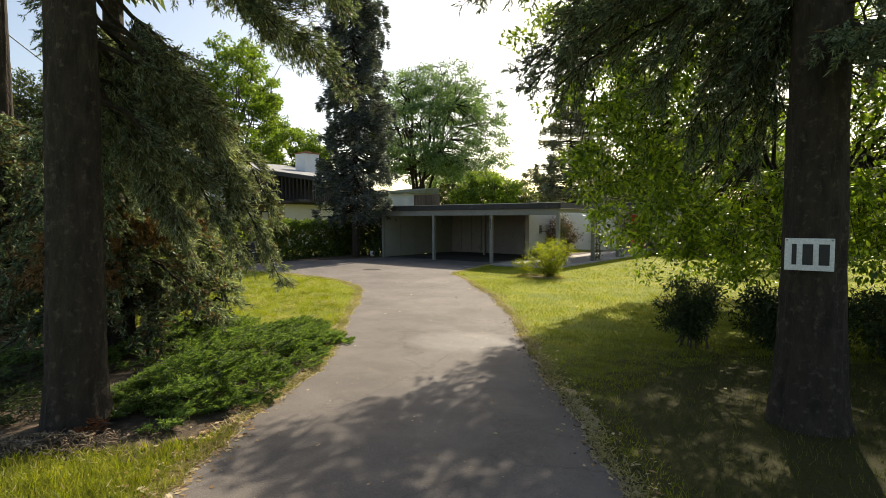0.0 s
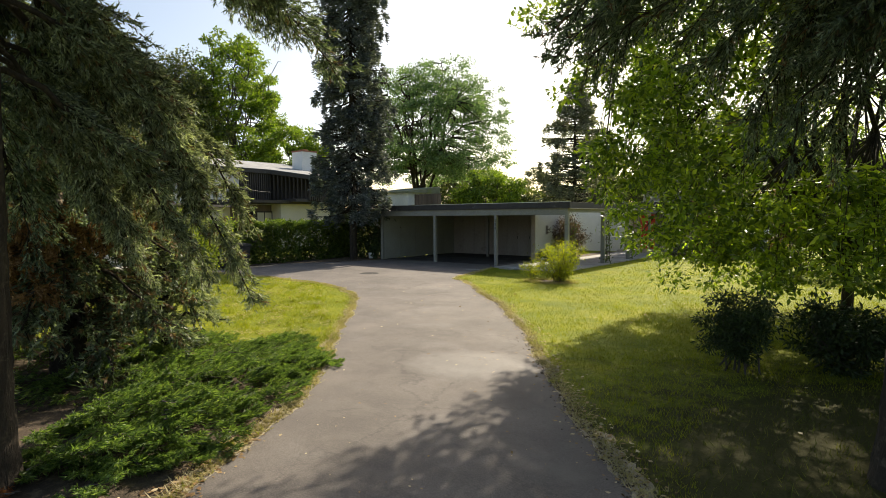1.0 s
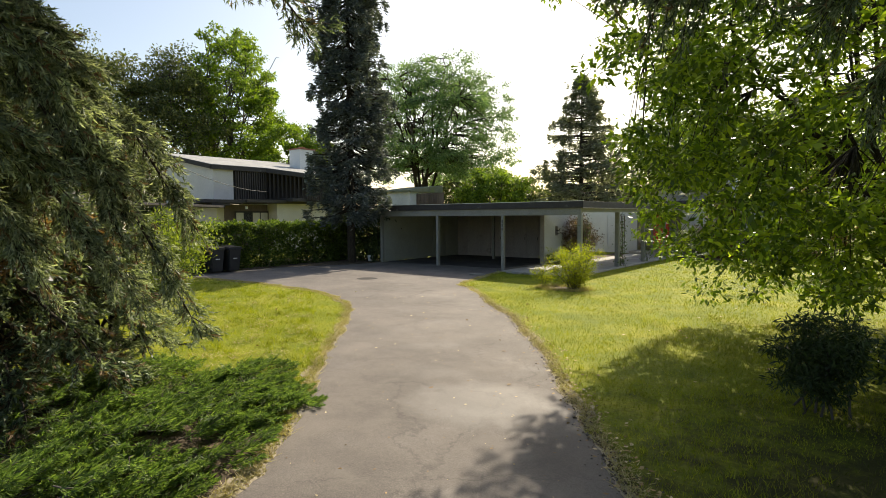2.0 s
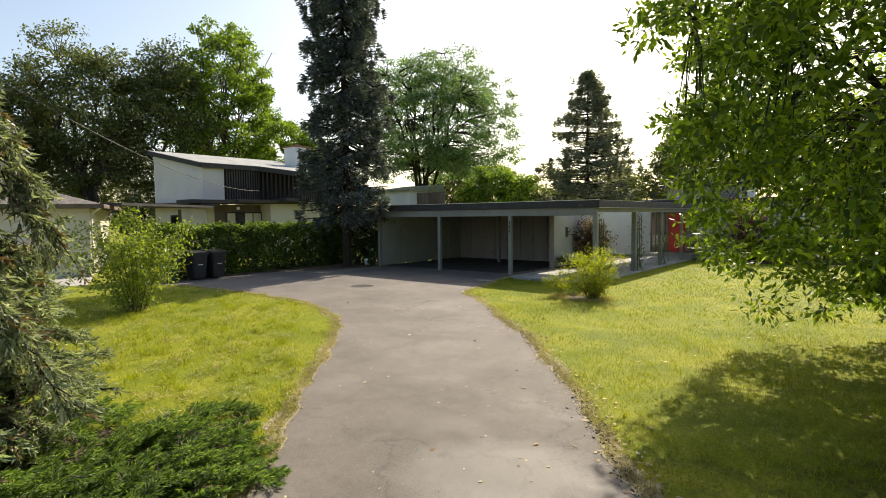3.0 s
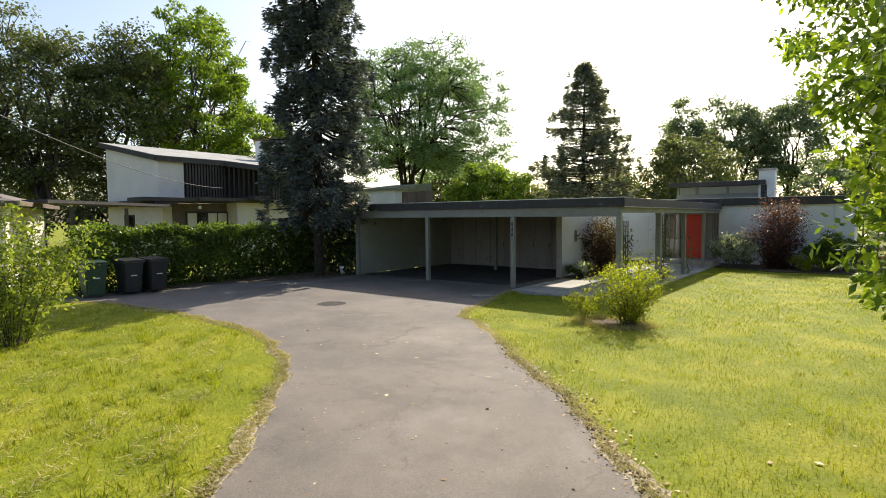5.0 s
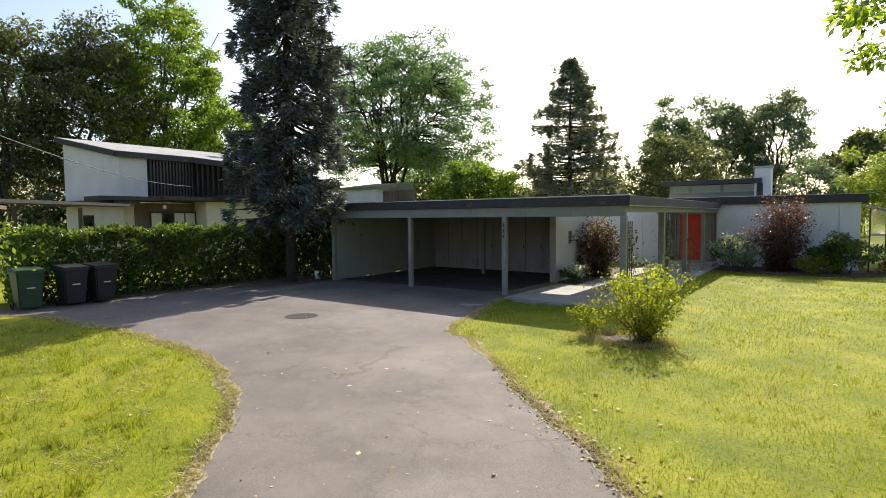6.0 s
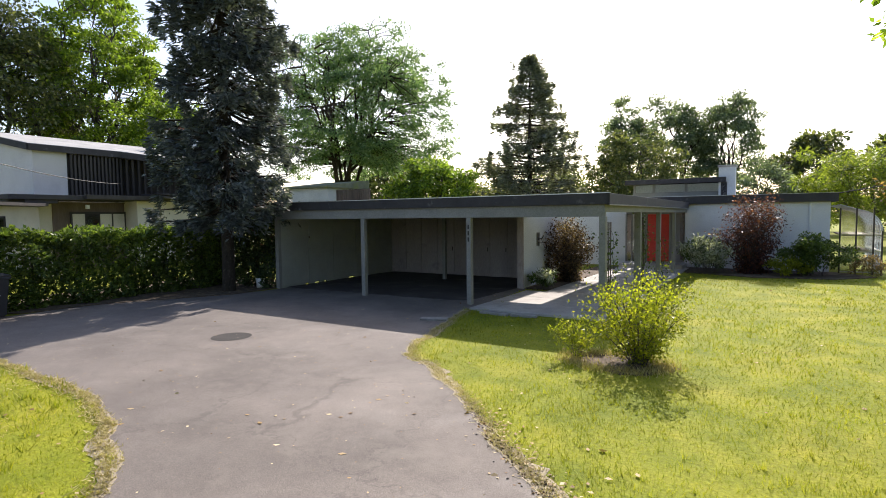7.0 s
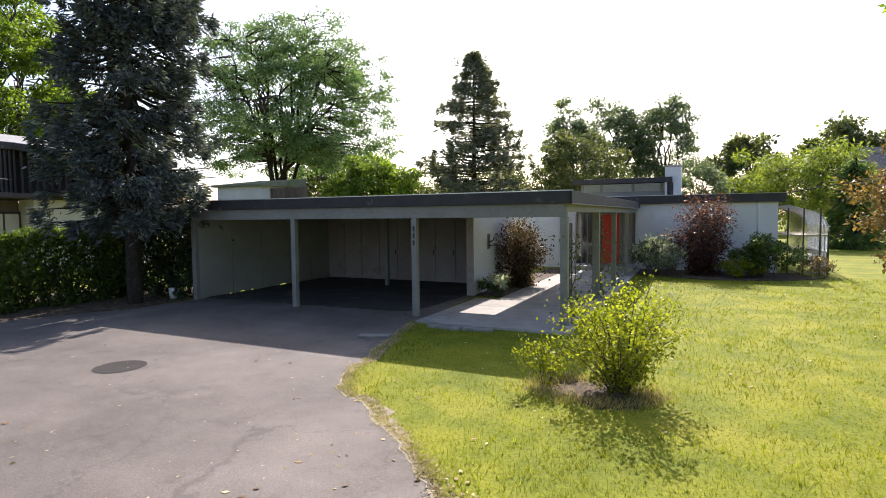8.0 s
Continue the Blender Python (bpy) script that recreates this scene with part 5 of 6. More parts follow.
broadleaf("magnolia_tree", (2.6, 16.9, 0), 11.3, (6.1, 7.1), -0.5, 168000, 0.127, L_MAG, "spreading tree with glossy bright green oval leaves", 41, 0.115, 14, 1600, 0.42, 1.3, BARK, 0.12, (0.08, -1.55), inner=0.4, hollow=0.06, vase=True, width=0.45, sq=0.84)
broadleaf("shrub", (1.65, 10.5, 0), 1.2, 0.45, 0.05, 8000, 0.075, L_SHADED, "green shrub on bare soil, coloured dark for shade", 42, 0.02, 9, 70, 0.2, stems=3, category="shrub", width=0.25, gap=0.5)
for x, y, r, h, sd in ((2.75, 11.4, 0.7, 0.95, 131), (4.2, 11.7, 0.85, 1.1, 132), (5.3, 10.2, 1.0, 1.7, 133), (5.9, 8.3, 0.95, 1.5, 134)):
    broadleaf("shrub", (x, y, 0), h, (r, r), 0.05, 6500, 0.085, L_SHADED, "green shrub under the spruce, coloured dark for deep shade", sd, 0.02, 9, 90, 0.26, stems=3, category="shrub", width=0.35, gap=0.4, group="shrubs in the shade")
stem_shrub("shrub", (-5.12, 18.5, 0), 1.45, 1.0, 36, 7000, 0.052, L_LIME, "sunlit yellow-green shrub with many thin stems", 43, 0.22, 0.2, 0.55, 0.06, 0.010)
stem_shrub("shrub", (-6.05, 18.35, 0), 0.62, 0.5, 12, 900, 0.055, L_LIME, "low sparse yellow-green suckers beside the shrub", 143, 0.3, 0.3, 0.5, 0.05, 0.005)
stem_shrub("shrub", (-13.4, 10.2, 0), 2.35, 1.75, 24, 6800, 0.094, L_FRESH, "open green shrub with arching stems on the lawn", 44, 0.16, 0.5, 0.45, 0.1, 0.010, 0.05)
stem_shrub("shrub", (-9.45, 28.0, 0), 2.15, 0.85, 26, 11000, 0.085, L_BRONZE, "dark bronze-leaved shrub beside the white wall", 45, 0.1, 0.2, 0.5, 0.11, 0.012, 0.2)
stem_shrub("shrub", (-4.15, 33.5, 0), 2.95, 1.12, 26, 10500, 0.1, L_PURPLE, "purple-leaved shrub with reddish top before the white wing", 46, 0.1, 0.15, 0.42, 0.14, 0.016, 0.15)
broadleaf("shrub", (-5.8, 33.4, 0), 1.35, (1.0, 0.7), 0.1, 3500, 0.09, L_GREEN, "low green shrub by the white wall", 47, 0.015, 8, 60, 0.22, stems=2, category="shrub")
stem_shrub("flowering_shrub", (-5.55, 32.7, 0), 1.5, 0.95, 26, 1500, 0.17, L_PALE, "shrub with pale silvery flower spikes", 48, 0.4, 0.1, 0.22, 0.06, 0.008, 0.7)
broadleaf("shrub", (-2.2, 33.3, 0), 1.45, (1.25, 0.8), 0.1, 6000, 0.1, L_GREEN, "dark green leafy shrub by the white wall", 49, 0.02, 9, 80, 0.25, stems=3, category="shrub")
broadleaf("shrub", (-3.0, 32.8, 0), 0.8, (0.8, 0.5), 0.05, 2500, 0.08, L_LIME, "low light-green plant in the bed", 50, 0.01, 6, 40, 0.16, stems=3, category="shrub")
broadleaf("shrub", (-0.6, 33.9, 0), 0.9, (0.7, 0.5), 0.05, 1500, 0.07, L_RUST, "low rusty perennial in the bed", 51, 0.01, 6, 40, 0.16, stems=3, category="shrub")
broadleaf("garden_plant", (-9.55, 26.0, 0), 0.6, (0.42, 0.35), 0.05, 420, 0.17, L_GREEN, "low leafy plant with white-edged leaves", 52, 0.008, 5, 30, 0.1, stems=3, category="plant", width=0.35)
broadleaf("garden_plant", (-9.45, 25.8, 0), 0.6, (0.45, 0.35), 0.2, 230, 0.17, L_PALE, "pale variegated leaves in the walkway bed", 53, 0.006, 5, 26, 0.1, stems=3, category="plant", width=0.4)
broadleaf("shrub", (0.75, 27.6, 0), 4.4, (1.85, 1.6), 0.4, 11000, 0.1, L_RUST, "tall shrub with rusty and green leaves", 54, 0.04, 10, 120, 0.35, stems=2, category="shrub")
broadleaf("shrub", (-17.6, 22.6, 0), 1.5, (0.5, 0.6), 0.1, 1600, 0.08, L_GREEN, "small green shrub at the carport corner", 55, 0.012, 6, 40, 0.18, stems=2, category="shrub")

# ---------------------------------------------------------------- hedge and juniper
def mass(name, at, size, n, leaf, m, label, category, seed, wid=0.55, top=0.25, kind=""):
    """A clipped or mounded mass of leaves: stems inside, leaves on an uneven skin."""
    global rng
    rng = np.random.default_rng(seed)
    root = thing(name, at, label, category, kind=kind)
    sx, sy, sz = size
    tb = Tubes()
    for k in range(int(max(sx, sy) * 4)):
        b = np.array([rng.uniform(0.2, 0.8) * sx, rng.uniform(0.02, 0.98) * sy, 0.0])
        for j in range(3):
            tb.add(curve_pts(b, b + [rng.normal(0, 0.25), rng.normal(0, 0.3), sz * rng.uniform(0.6, 0.92)], 0.05, 6, 0.03), np.linspace(0.022, 0.005, 6), 4)
    link("branchwork", tb.mesh("branchwork"), BARK2, root)
    u = rng.random((n, 3))
    face = rng.random(n)
    depth = np.abs(rng.normal(0, 0.16, n))
    p = u * [sx, sy, sz]
    p[:, 2] = sz * (1 - (1 - u[:, 2]) ** 0.85)
    wob = 0.16 * np.sin(p[:, 1] * 2.3 + seed) * np.cos(p[:, 2] * 2.9) + 0.12 * np.sin(p[:, 1] * 5.1 + p[:, 2] * 4) + 0.07 * np.sin(p[:, 1] * 11 + 3 * np.sin(p[:, 2] * 7))
    s = face < 0.5
    p[s, 0] = sx - depth[s] + wob[s]
    s = (face >= 0.5) & (face < 0.62)
    p[s, 0] = depth[s]
    s = (face >= 0.62) & (face < 0.9)
    p[s, 2] = sz - depth[s] + 0.09 * np.sin(p[s, 1] * 3.1) + 0.06 * np.sin(p[s, 0] * 7 + p[s, 1] * 6)
    s = face >= 0.9
    p[s, 1] = np.where(rng.random(s.sum()) < 0.5, depth[s], sy - depth[s])
    p[:, 2] = np.maximum(p[:, 2], 0.03)
    axis = rng.normal(size=(n, 3)) * 0.7 + [0.35, 0, 0.25]
    ln = leaf * rng.uniform(0.6, 1.4, n)
    link("foliage", leaf_mesh("foliage", p, axis, ln, ln * wid, 0.15), m, root)
    return root


mass("hedge", (-20.9, 13.5, 0.0), (1.5, 8.6, 1.95), 36000, 0.115, L_HEDGE, "dense clipped green hedge behind the bins", "hedge", 61)


corner_hedge = mass("hedge", (-21.2, 24.2, 0.0), (2.2, 3.9, 2.4), 19000, 0.12, L_SHADED, "hedge between spruce and carport, coloured dark for shade", "hedge", 62)
corner_hedge.matrix_basis = pose(-21.2, 24.2, 0.0, 0, 0, -90)
broadleaf("small_maple", (-18.35, 23.3, 0), 3.3, (1.25, 1.2), 0.6, 8000, 0.085, L_PURPLE, "small dark red maple below the spruce", 63, 0.04, 8, 110, 0.26, category="tree")


def juniper(name, at, r, h, n, label, seed, needle=None, drift=(0.75, 0.35), category="juniper", group="spreading junipers"):
    """A spreading juniper: a low mat of feathery fronds that lean one way and lift at the tip."""
    global rng
    rng = np.random.default_rng(seed)
    root = thing(name, at, label, category, group)
    ps, ds, ss, fs = [], [], [], []
    tb = Tubes()
    fronds = int(85 * r * r) + 12
    m = int(0.72 * n) // fronds
    for k in range(fronds):
        a = rng.uniform(0, 6.283)
        rr = r * np.sqrt(rng.random())
        out = unit(np.array([np.cos(a) * 0.55 * rr / r + drift[0] + rng.normal(0, 0.4), np.sin(a) * 0.55 * rr / r + drift[1] + rng.normal(0, 0.4), 0.0]))
        lift = 0.72 + 0.3 * np.sin(rr * np.cos(a) * 4.2 + seed) * np.cos(rr * np.sin(a) * 3.7 + seed)
        z = h * (1 - (rr / r) ** 2 * 0.7) * lift * rng.uniform(0.7, 1.12)
        size = rng.uniform(0.28, 0.52) * min(1.0, 0.45 + 0.5 * r)
        e = np.array([rr * np.cos(a), rr * np.sin(a), z])
        s = e - out * size - [0, 0, min(z * 0.75, size * rng.uniform(0.2, 0.65))]
        bp = curve_pts(s, e, -0.1 * size, 6, 0.012)
        tb.add(bp, np.linspace(0.008, 0.002, 6), 3)
        t = rng.random(m) ** 0.7
        at_ = np.stack([np.interp(t, np.linspace(0, 1, 6), bp[:, j]) for j in range(3)], 1)
        side = np.array([-out[1], out[0], rng.normal(0, 0.3)])
        sg = np.where(rng.random((m, 1)) < 0.5, -1.0, 1.0)
        span = (0.05 + 0.16 * (1 - t) ** 0.8) * rng.uniform(0.5, 1.2, m) * (size / 0.4)
        along = rng.random((m, 1)) * span[:, None] * 0.6
        ax = unit((e - s) + 0.0)[None] * 0.85 + side * sg * 0.6 + rng.normal(size=(m, 3)) * 0.2
        ps.append(at_ + (side * sg * 0.7 + unit(e - s) * 0.6) * along + rng.normal(size=(m, 3)) * 0.008)
        ds.append(ax)
        ss.append(0.035 + span * 0.42)
    link("branchwork", tb.mesh("branchwork"), BARK2, root)
    p, d, s = np.concatenate(ps), np.concatenate(ds), np.concatenate(ss)
    p[:, 2] = np.maximum(p[:, 2], 0.03)
    v1, q1 = leaf_arrays(p, d, s, 0.006 + s * 0.065, 0.4)
    v2, q2 = leaf_arrays(p + unit(d) * s[:, None] * 0.2, d + rng.normal(size=p.shape) * 0.6, s * 0.62, 0.005 + s * 0.055, 0.4)
    link("foliage", np_mesh("foliage", np.concatenate((v1, v2)), np.concatenate((q1, q2 + len(v1)))), needle or N_JUNI, root)


for x, y, r, h, n, sd in ((-2.35, 4.45, 1.08, 0.66, 20000, 71), (-3.2, 5.55, 1.2, 0.6, 21000, 72), (-3.85, 6.6, 1.05, 0.42, 15500, 73), (-4.4, 5.2, 1.2, 0.6, 10000, 74), (-5.3, 6.3, 1.0, 0.42, 8000, 75), (-6.2, 4.6, 1.2, 0.55, 5000, 76), (-6.1, 6.2, 0.95, 0.4, 5500, 68), (-4.9, 3.2, 1.1, 0.6, 5000, 78), (-1.85, 3.95, 0.75, 0.45, 8500, 70), (-4.6, 7.45, 0.7, 0.26, 6500, 79), (-3.3, 6.85, 0.6, 0.3, 6500, 69)):
    juniper("juniper_bush", (x, y, 0.0), r, h, n, "low spreading bright green juniper beside the driveway", sd)
juniper("juniper_bush", (-3.7, 2.5, 0.0), 1.0, 0.5, 5500, "green juniper behind the old trunk, coloured dark for shade", 67, L_SHADED)
juniper("dead_spray", (-2.02, 3.02, 0.0), 0.15, 0.24, 500, "small rust-brown dead spray at the trunk's foot", 77, N_RUST, (0.1, -0.2), "dead branch", "")

# ---------------------------------------------------------------- spruces and far trees
conifer("spruce_tree", (-17.9, 20.9, 0), 17.5, 2.02, 2.6, 430, 98000, 0.19, N_BLUE, "tall narrow blue-grey spruce beside the carport", 81, 0.16, 0.34, 0.22, 0.36, width=0.28, flat=0.6, clusters=5)
conifer("spruce_tree", (-21.7, 54.4, 0), 15.9, 6.2, 1.5, 210, 46000, 0.36, N_HAZY, "far dark spruce behind the house", 82, 0.25, 0.02, 0.8, 0.75, width=0.3, flat=0.4, tiers=21, clusters=6)
broadleaf("locust_tree", (-38.2, 49.0, 0), 20.7, (9.8, 9.2), 3.2, 68000, 0.28, L_LOCUST, "large airy round-crowned tree behind the carport", 83, 0.36, 11, 760, 0.95, 3.6, BARK, gap=0.07, aim=(1.2, 1.0), width=0.45, flat=0.4, inner=0.3, hollow=0.33, sq=0.82, vase=True)
broadleaf("maple_tree", (-52.0, 34.0, 0), 22.0, (7.4, 6.6), 4.2, 40000, 0.32, L_MAPLE, "bright sunlit green maple behind the neighbouring house", 84, 0.3, 11, 330, 0.95, gap=0.16, vase=True, flat=0.5)
broadleaf("maple_tree", (-45.0, 36.4, 0), 12.4, (4.4, 4.4), 3.2, 20000, 0.3, L_MAPLE, "smaller bright green maple behind the roof", 85, 0.2, 9, 140, 0.9, gap=0.18, flat=0.5)
for x, y, h, r, sd in ((-53.5, 15.5, 15.0, 4.8, 86), (-52.0, 21.6, 19.2, 5.0, 87), (-50.5, 27.6, 19.4, 4.4, 88), (-58, 8, 15.2, 6, 89), (-60, 24, 15, 6, 90)):
    broadleaf("tree", (x, y, 0), h, (r * 1.12, r * 1.12), 2.0, 25000 if x > -56 else 11000, 0.28, L_DARK, "large dark leafy tree behind the neighbouring house", sd, 0.35, 11, 300, 1.15, gap=0.15, flat=0.5, group="dark trees behind the houses")
broadleaf("tree", (-24.5, 43.0, 0), 6.4, (3.4, 3.0), 1.0, 13000, 0.28, L_MAPLE, "low yellow-green tree behind the carport roof", 91, 0.16, 9, 130, 0.7, gap=0.25)
broadleaf("tree", (-13.6, 57.5, 0), 9.2, (4.2, 4.0), 1.0, 16000, 0.27, L_DARK, "dense dark tree beside the far spruce", 92, 0.2, 9, 150, 0.8)
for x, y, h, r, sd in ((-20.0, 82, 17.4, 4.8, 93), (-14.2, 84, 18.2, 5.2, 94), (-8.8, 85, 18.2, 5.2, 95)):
    broadleaf("tree", (x, y, 0), h, (r * 0.9, r * 0.9), 3.0, 16000, 0.34, L_HAZY, "tall airy tree in the far row", sd, 0.25, 9, 150, 1.0, gap=0.16, vase=True, flat=0.45, bark=BARK, group="far row of trees")
broadleaf("willow_tree", (1.8, 56, 0), 7.3, (4.6, 3.5), 0.8, 14000, 0.3, L_FRESH, "rounded yellow-green willow beyond the greenhouse", 96, 0.2, 10, 150, 0.8, width=0.3)
broadleaf("tree", (-0.4, 81, 0), 11.3, (4.5, 4), 2.0, 9000, 0.5, L_DARK, "dark green rounded tree past the garden", 97, 0.25, 9, 110, 1.0, group="far dark trees")
broadleaf("tree", (8.8, 80, 0), 11.8, (5, 4), 2.0, 9000, 0.5, L_DARK, "dark green rounded tree past the garden", 98, 0.25, 9, 110, 1.0, group="far dark trees")
broadleaf("tree", (-4.5, 71, 0), 8.0, (3.0, 3.0), 1.5, 3500, 0.3, L_HAZY, "thin wispy tree behind the chimney", 99, 0.14, 11, 110, 0.7)
conifer("weeping_conifer", (4.2, 52.5, 0), 5.6, 1.9, 0.4, 90, 8000, 0.4, N_JUNI, "weeping green conifer beyond the greenhouse", 100, 0.12, 0.7, 0.6, 0.4, category="conifer")
for k, (x, y) in enumerate(((-34, 66), (-27, 72), (-44, 62), (-60, 46), (6, 88), (16, 76), (-68, 4))):
    broadleaf("tree", (x, y, 0), 6.5 + 2.0 * (k % 3), (6.0, 5.0), 0.5, 6500, 0.5, L_DARK, "dark green tree standing beyond the gardens", 110 + k, 0.25, 8, 90, 1.3, group="trees beyond the gardens")

# added shrubs, which stand for the darkness under the tall trees
for x, y, r, sd in ((-46.0, 17.0, 3.6, 121), (-46.5, 24.0, 3.4, 122), (-44.0, 11.5, 3.4, 123)):
    broadleaf("shrub", (x, y, 0), 4.2, (r, r), 0.1, 6000, 0.3, L_DARK, "shrub added to darken the gap below the tall trees", sd, 0.08, 9, 110, 0.7, stems=3, category="shrub", group="undergrowth below the trees")

# ---------------------------------------------------------------- grass and litter
def inside(poly, x, y):
    poly = np.array(poly)
    c = np.zeros(len(x), bool)
    j = len(poly) - 1
    for i in range(len(poly)):
        xi, yi = poly[i]
        xj, yj = poly[j]
        hit = ((yi > y) != (yj > y)) & (x < (xj - xi) * (y - yi) / (yj - yi + 1e-12) + xi)
        c ^= hit
        j = i
    return c


def blades(name, xy, hgt, m, label, seed, wid=0.007, lean=0.45, rise=-0.005):
    global rng
    rng = np.random.default_rng(seed)
    n = len(xy)
    p = np.column_stack((xy, np.full(n, rise)))
    ang = rng.uniform(0, 6.283, n)
    s = np.column_stack((np.cos(ang), np.sin(ang), np.zeros(n))) * np.broadcast_to(wid, n)[:, None]
    h = hgt * rng.uniform(0.5, 1.3, n)
    tip = p + np.column_stack((rng.normal(0, lean, n) * h, rng.normal(0, lean, n) * h, h))
    v = np.stack((p - s, p + s, tip), 1).reshape(-1, 3)
    tagged(link(name, np_mesh(name, v, None, np.arange(n * 3).reshape(-1, 3)), m), label, "grass", kind="stuff")


rng = np.random.default_rng(5)


def lawn_points(n, x0, x1, y0, y1, skip=()):
    x, y = rng.uniform(x0, x1, n), rng.uniform(y0, y1, n)
    ok = ~inside(outline, x, y)
    for b in skip:
        ok &= ~inside(b, x, y)
    return np.column_stack((x, y))[ok]


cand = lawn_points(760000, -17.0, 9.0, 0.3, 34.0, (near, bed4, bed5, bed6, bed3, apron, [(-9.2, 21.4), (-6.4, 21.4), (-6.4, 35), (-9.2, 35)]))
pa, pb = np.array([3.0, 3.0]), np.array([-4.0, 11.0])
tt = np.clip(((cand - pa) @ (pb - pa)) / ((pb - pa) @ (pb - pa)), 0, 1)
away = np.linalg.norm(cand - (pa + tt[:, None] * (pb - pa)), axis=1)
# blades within bed2 are thinned and coloured dark to stand for shade
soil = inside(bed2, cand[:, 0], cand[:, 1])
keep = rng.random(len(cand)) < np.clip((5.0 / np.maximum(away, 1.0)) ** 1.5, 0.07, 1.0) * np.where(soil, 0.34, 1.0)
blades("grass", cand[keep & soil], 0.06, SHADED_GRASS, "thin grass coloured dark for the old spruce's shade", 150, 0.005)
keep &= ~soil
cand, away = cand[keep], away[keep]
patch = 0.75 + 0.3 * np.sin(cand[:, 0] * 1.7 + 2 * np.sin(cand[:, 1] * 0.9)) * np.sin(cand[:, 1] * 1.3 + cand[:, 0] * 0.6)
blades("grass", cand, 0.055 * patch, GRASS, "short sunlit yellow-green lawn grass", 141, 0.0045 * np.maximum(1.0, away / 5.0))
sel = rng.random(len(cand)) < np.clip(0.10 * (6.0 / np.maximum(away, 2.0)), 0.004, 0.1) * 0.06
cen, caw = cand[sel], away[sel]
xy = np.repeat(cen, 9, 0) + rng.normal(0, 0.03, (len(cen) * 9, 2))
blades("grass", xy, 0.085, TUFT, "darker tufts of longer grass in the lawn", 148, np.repeat(0.0045 * np.maximum(1.0, caw / 5.0), 9))
bare = np.sin(cand[:, 0] * 3.3 + 2 * np.sin(cand[:, 1] * 2.1)) * np.sin(cand[:, 1] * 2.9 + 1.6 * np.sin(cand[:, 0] * 1.7))
left_lawn = cand[:, 1] < 9.6 - 0.72 * (cand[:, 0] + 6.0)
sel = left_lawn & (rng.random(len(cand)) < np.where(bare < -0.1, 0.035, 0.006))
cen = cand[sel]
xy = np.repeat(cen, 14, 0) + rng.normal(0, 0.045, (len(cen) * 14, 2))
blades("grass", xy, 0.1, GRASS, "longer uneven clumps in the mown lawn", 159, 0.006)
x, y = rng.uniform(-2.6, 1.4, 26000), rng.uniform(0.6, 3.9, 26000)
ok = ~inside(outline, x, y) & ~inside(near, x, y)
blades("grass", np.column_stack((x, y))[ok], 0.085, VERGEGRASS, "rough longer grass at the driveway's edge", 157, 0.005)
sel = rng.random(len(cand)) < np.where(bare > 0.35, 0.42, 0.03) * left_lawn
blades("dry_grass", cand[sel], 0.03, STRAW, "dry clippings lying in the lawn", 149, 0.007, 2.2, 0.03)
for nm, edge, sgn, sd in (("l", left_edge, -1, 145), ("r", right_edge, 1, 146)):
    e = np.array(edge)
    k = rng.integers(1, len(e) - 1, 16000)
    d = unit(e[np.minimum(k + 1, len(e) - 1)] - e[k - 1])
    nrm = np.column_stack((d[:, 1], -d[:, 0])) * sgn
    xy = e[k] + nrm * np.abs(rng.normal(0, 0.085, len(k)))[:, None] + rng.normal(0, 0.03, (len(k), 2))
    blades("dry_grass", xy, 0.03, STRAW, "dry straw-coloured grass along the driveway's edge", sd, 0.009 if sgn < 0 else 0.006, 1.5, 0.012)


k = rng.uniform(0, 6.283, 2600)
xy = np.column_stack((-5.45 + np.cos(k) * 0.72, 18.4 + np.sin(k) * 0.5)) + rng.normal(0, 0.12, (2600, 2))
blades("dry_grass", xy, 0.08, STRAW, "dry straw-coloured grass round the shrub", 147)


def litter(xy, label, seed, size=0.05):
    global rng
    rng = np.random.default_rng(seed)
    m = len(xy)
    p = np.column_stack((xy, np.full(m, 0.016) + rng.uniform(0, 0.005, m)))
    ax = np.column_stack((rng.normal(size=(m, 2)), rng.normal(0, 0.03, m)))
    sd = np.column_stack((rng.normal(size=(m, 2)), rng.normal(0, 0.06, m)))
    ln = size * rng.uniform(0.4, 1.4, m)
    tagged(link("fallen_leaves", leaf_mesh("fallen_leaves", p, ax, ln, ln * 0.6, 0.06, sd), DRYLEAF), label, "fallen leaves", kind="stuff")


rng = np.random.default_rng(8)
x, y = rng.uniform(-19, 4, 4000), rng.uniform(2, 22, 4000)
ok = inside(outline, x, y)
litter(np.column_stack((x, y))[ok][:620], "pale fallen leaves scattered over the driveway", 151, 0.034)
litter(np.column_stack((x, y))[ok][620:1700], "tiny pale leaf scraps over the driveway", 158, 0.018)
x, y = rng.uniform(-12, 3, 700), rng.uniform(8, 31, 700)
litter(np.column_stack((x, y))[:420], "fallen leaves on the lawn", 152, 0.07)
e = np.array(left_edge)
k = rng.integers(0, 40, 550)
litter(e[k] + rng.normal(0, 0.2, (550, 2)) - [0.2, -0.05], "dry leaf litter along the driveway", 153, 0.06)
e = np.array(right_edge)
k = rng.integers(10, 150, 1300)
litter(e[k] + rng.normal(0, 0.14, (1300, 2)) + [0.1, 0.05], "dry leaf litter along the driveway", 154, 0.05)
e = np.array(left_edge)
k = rng.integers(14, 50, 900)
litter(e[k] + rng.normal(0, 0.09, (900, 2)) - [0.14, -0.06], "yellow and brown leaves gathered at the asphalt's edge", 155, 0.06)

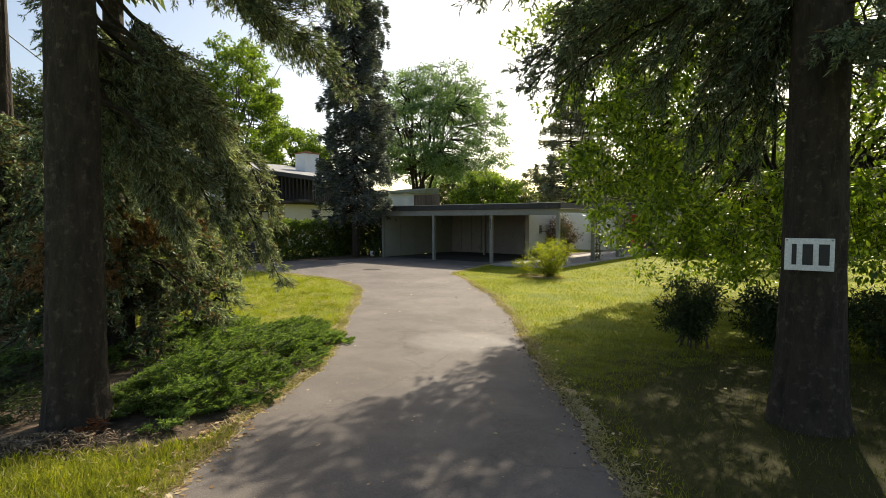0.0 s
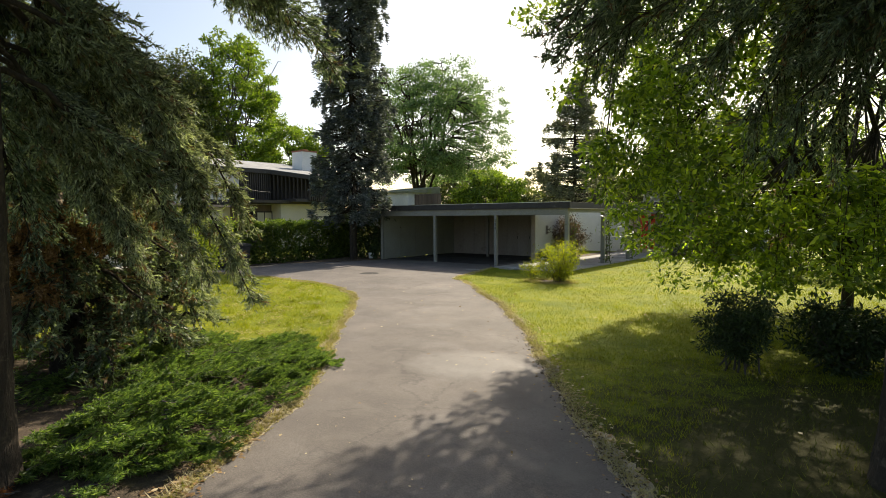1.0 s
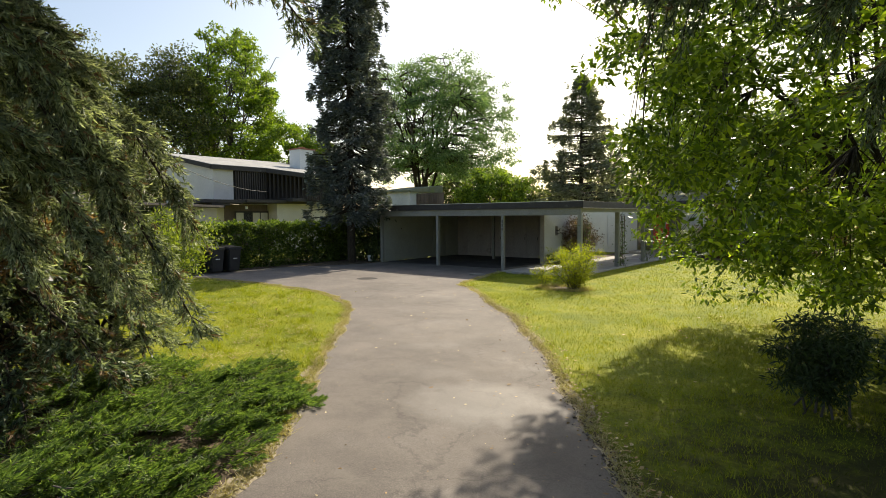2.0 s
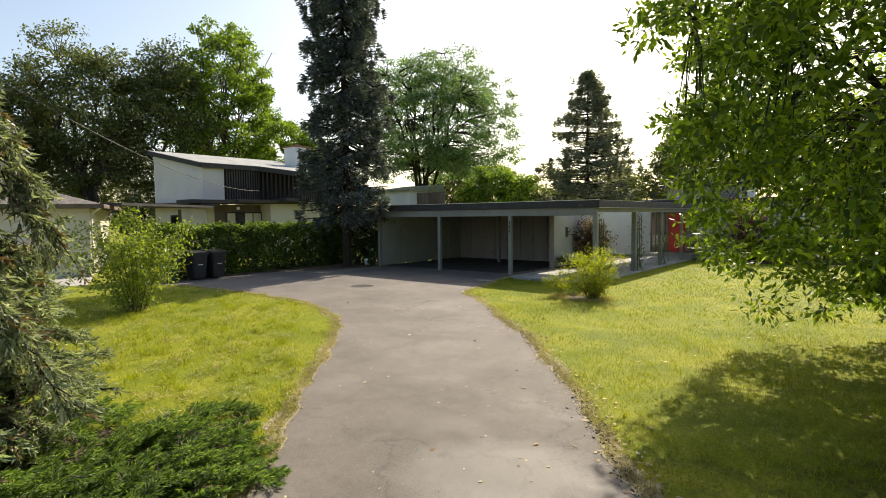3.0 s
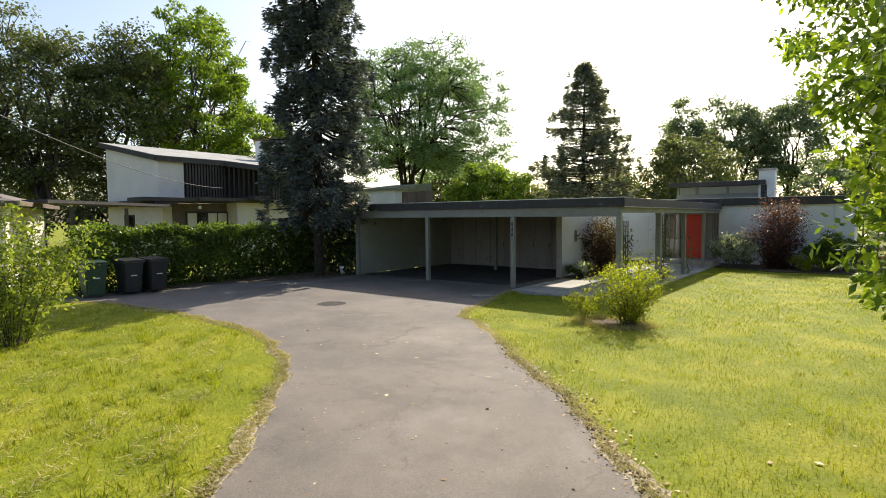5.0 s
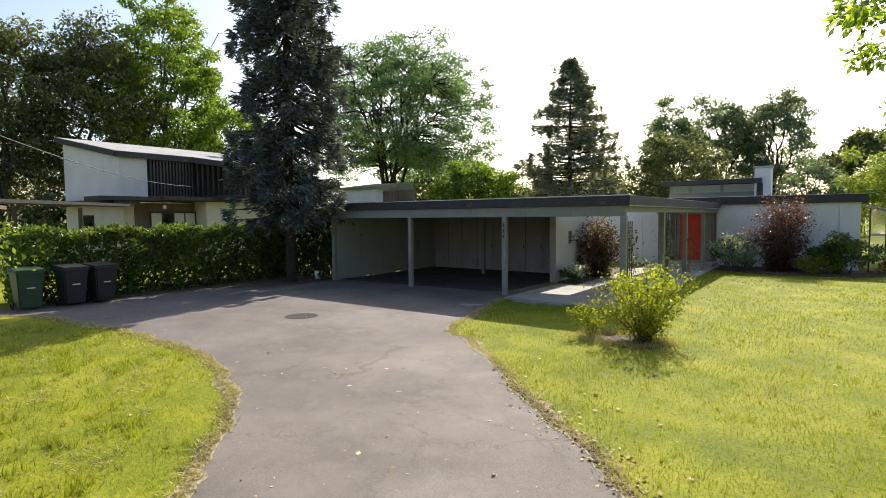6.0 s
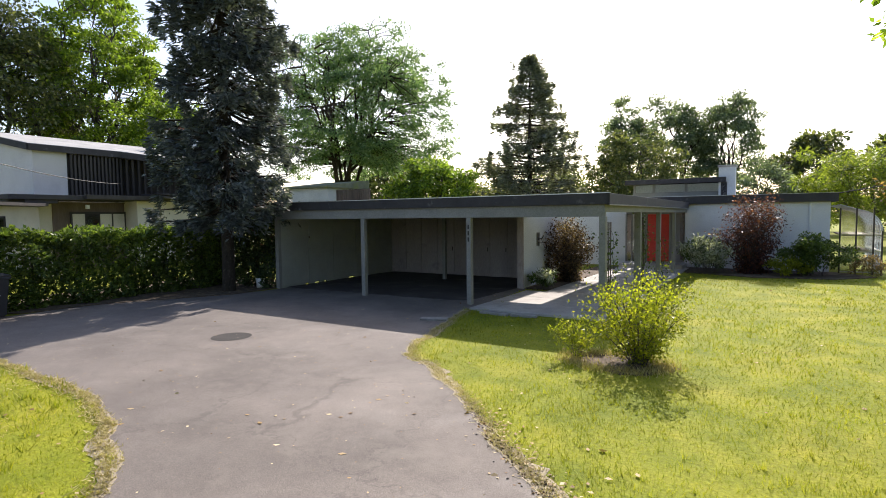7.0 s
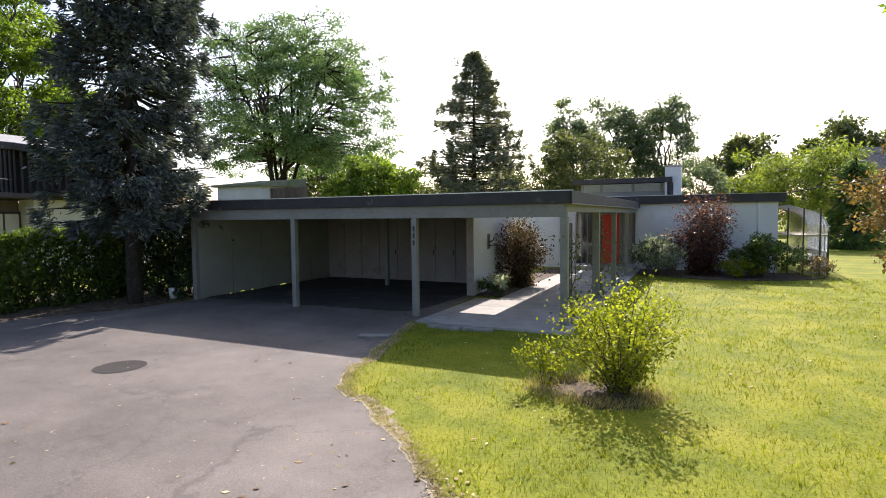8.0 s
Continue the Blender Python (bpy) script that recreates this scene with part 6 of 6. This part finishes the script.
def crumbs(edge, lo, hi, n, reach, label, seed, m):
    """Broken bits of asphalt and clods along an edge: small uneven lumps."""
    r = np.random.default_rng(seed)
    e = np.array(edge)
    d = unit(np.gradient(e, axis=0))
    k = r.integers(lo, hi, n)
    c = e[k] + np.column_stack((d[k][:, 1], -d[k][:, 0])) * r.normal(0.03, reach, n)[:, None] + d[k] * r.uniform(-0.06, 0.06, n)[:, None]
    size = r.uniform(0.004, 0.016, n) * r.choice([0.6, 1.0, 1.7], n, p=[0.5, 0.42, 0.08])
    base = np.array([(1, 0, 0), (0, 1, 0), (-1, 0, 0), (0, -1, 0), (0, 0, 0.75), (0, 0, -0.5)])
    v = base[None] * r.uniform(0.6, 1.3, (n, 6, 3)) * size[:, None, None] + np.column_stack((c, np.full(n, 0.018)))[:, None]
    f = np.array([(0, 1, 4), (1, 2, 4), (2, 3, 4), (3, 0, 4), (1, 0, 5), (2, 1, 5), (3, 2, 5), (0, 3, 5)])
    t = (f[None] + 6 * np.arange(n)[:, None, None]).reshape(-1, 3)
    tagged(link("crumbled_edge", np_mesh("crumbled_edge", v.reshape(-1, 3), None, t), m), label, "rubble", kind="stuff")


crumbs(right_edge, 20, 150, 3000, 0.05, "dark crumbled asphalt and soil clods along the lawn's edge", 161, SOIL)
crumbs(right_edge, 20, 150, 450, 0.14, "grey bits of broken asphalt beside the lawn", 162, ASPHALT)


rng = np.random.default_rng(156)
tb = Tubes()
for _ in range(330):
    w = rng.normal(size=2)
    q = np.array([-1.95, 2.62]) + w[0] * np.array([0.24, 0.3]) + w[1] * np.array([0.1, -0.08])
    c = np.array([q[0], q[1], 0.02 + 0.13 * np.exp(-(w @ w) / 2) * rng.random()])
    d = unit(np.array([0.6, 0.5, 0.0]) + rng.normal(size=3) * [0.8, 0.8, 0.3]) * rng.uniform(0.015, 0.075)
    rad = rng.uniform(0.003, 0.013)
    tb.add(curve_pts(c - d, c + d, 0.02, 5, 0.006), rad * np.array([0.5, 1.0, 0.8, 1.1, 0.4]), 4)
tagged(link("broken_roots", tb.mesh("broken_roots"), DEADWOOD), "pale broken roots and bark chips at the trunk's foot", "wood litter", kind="stuff")
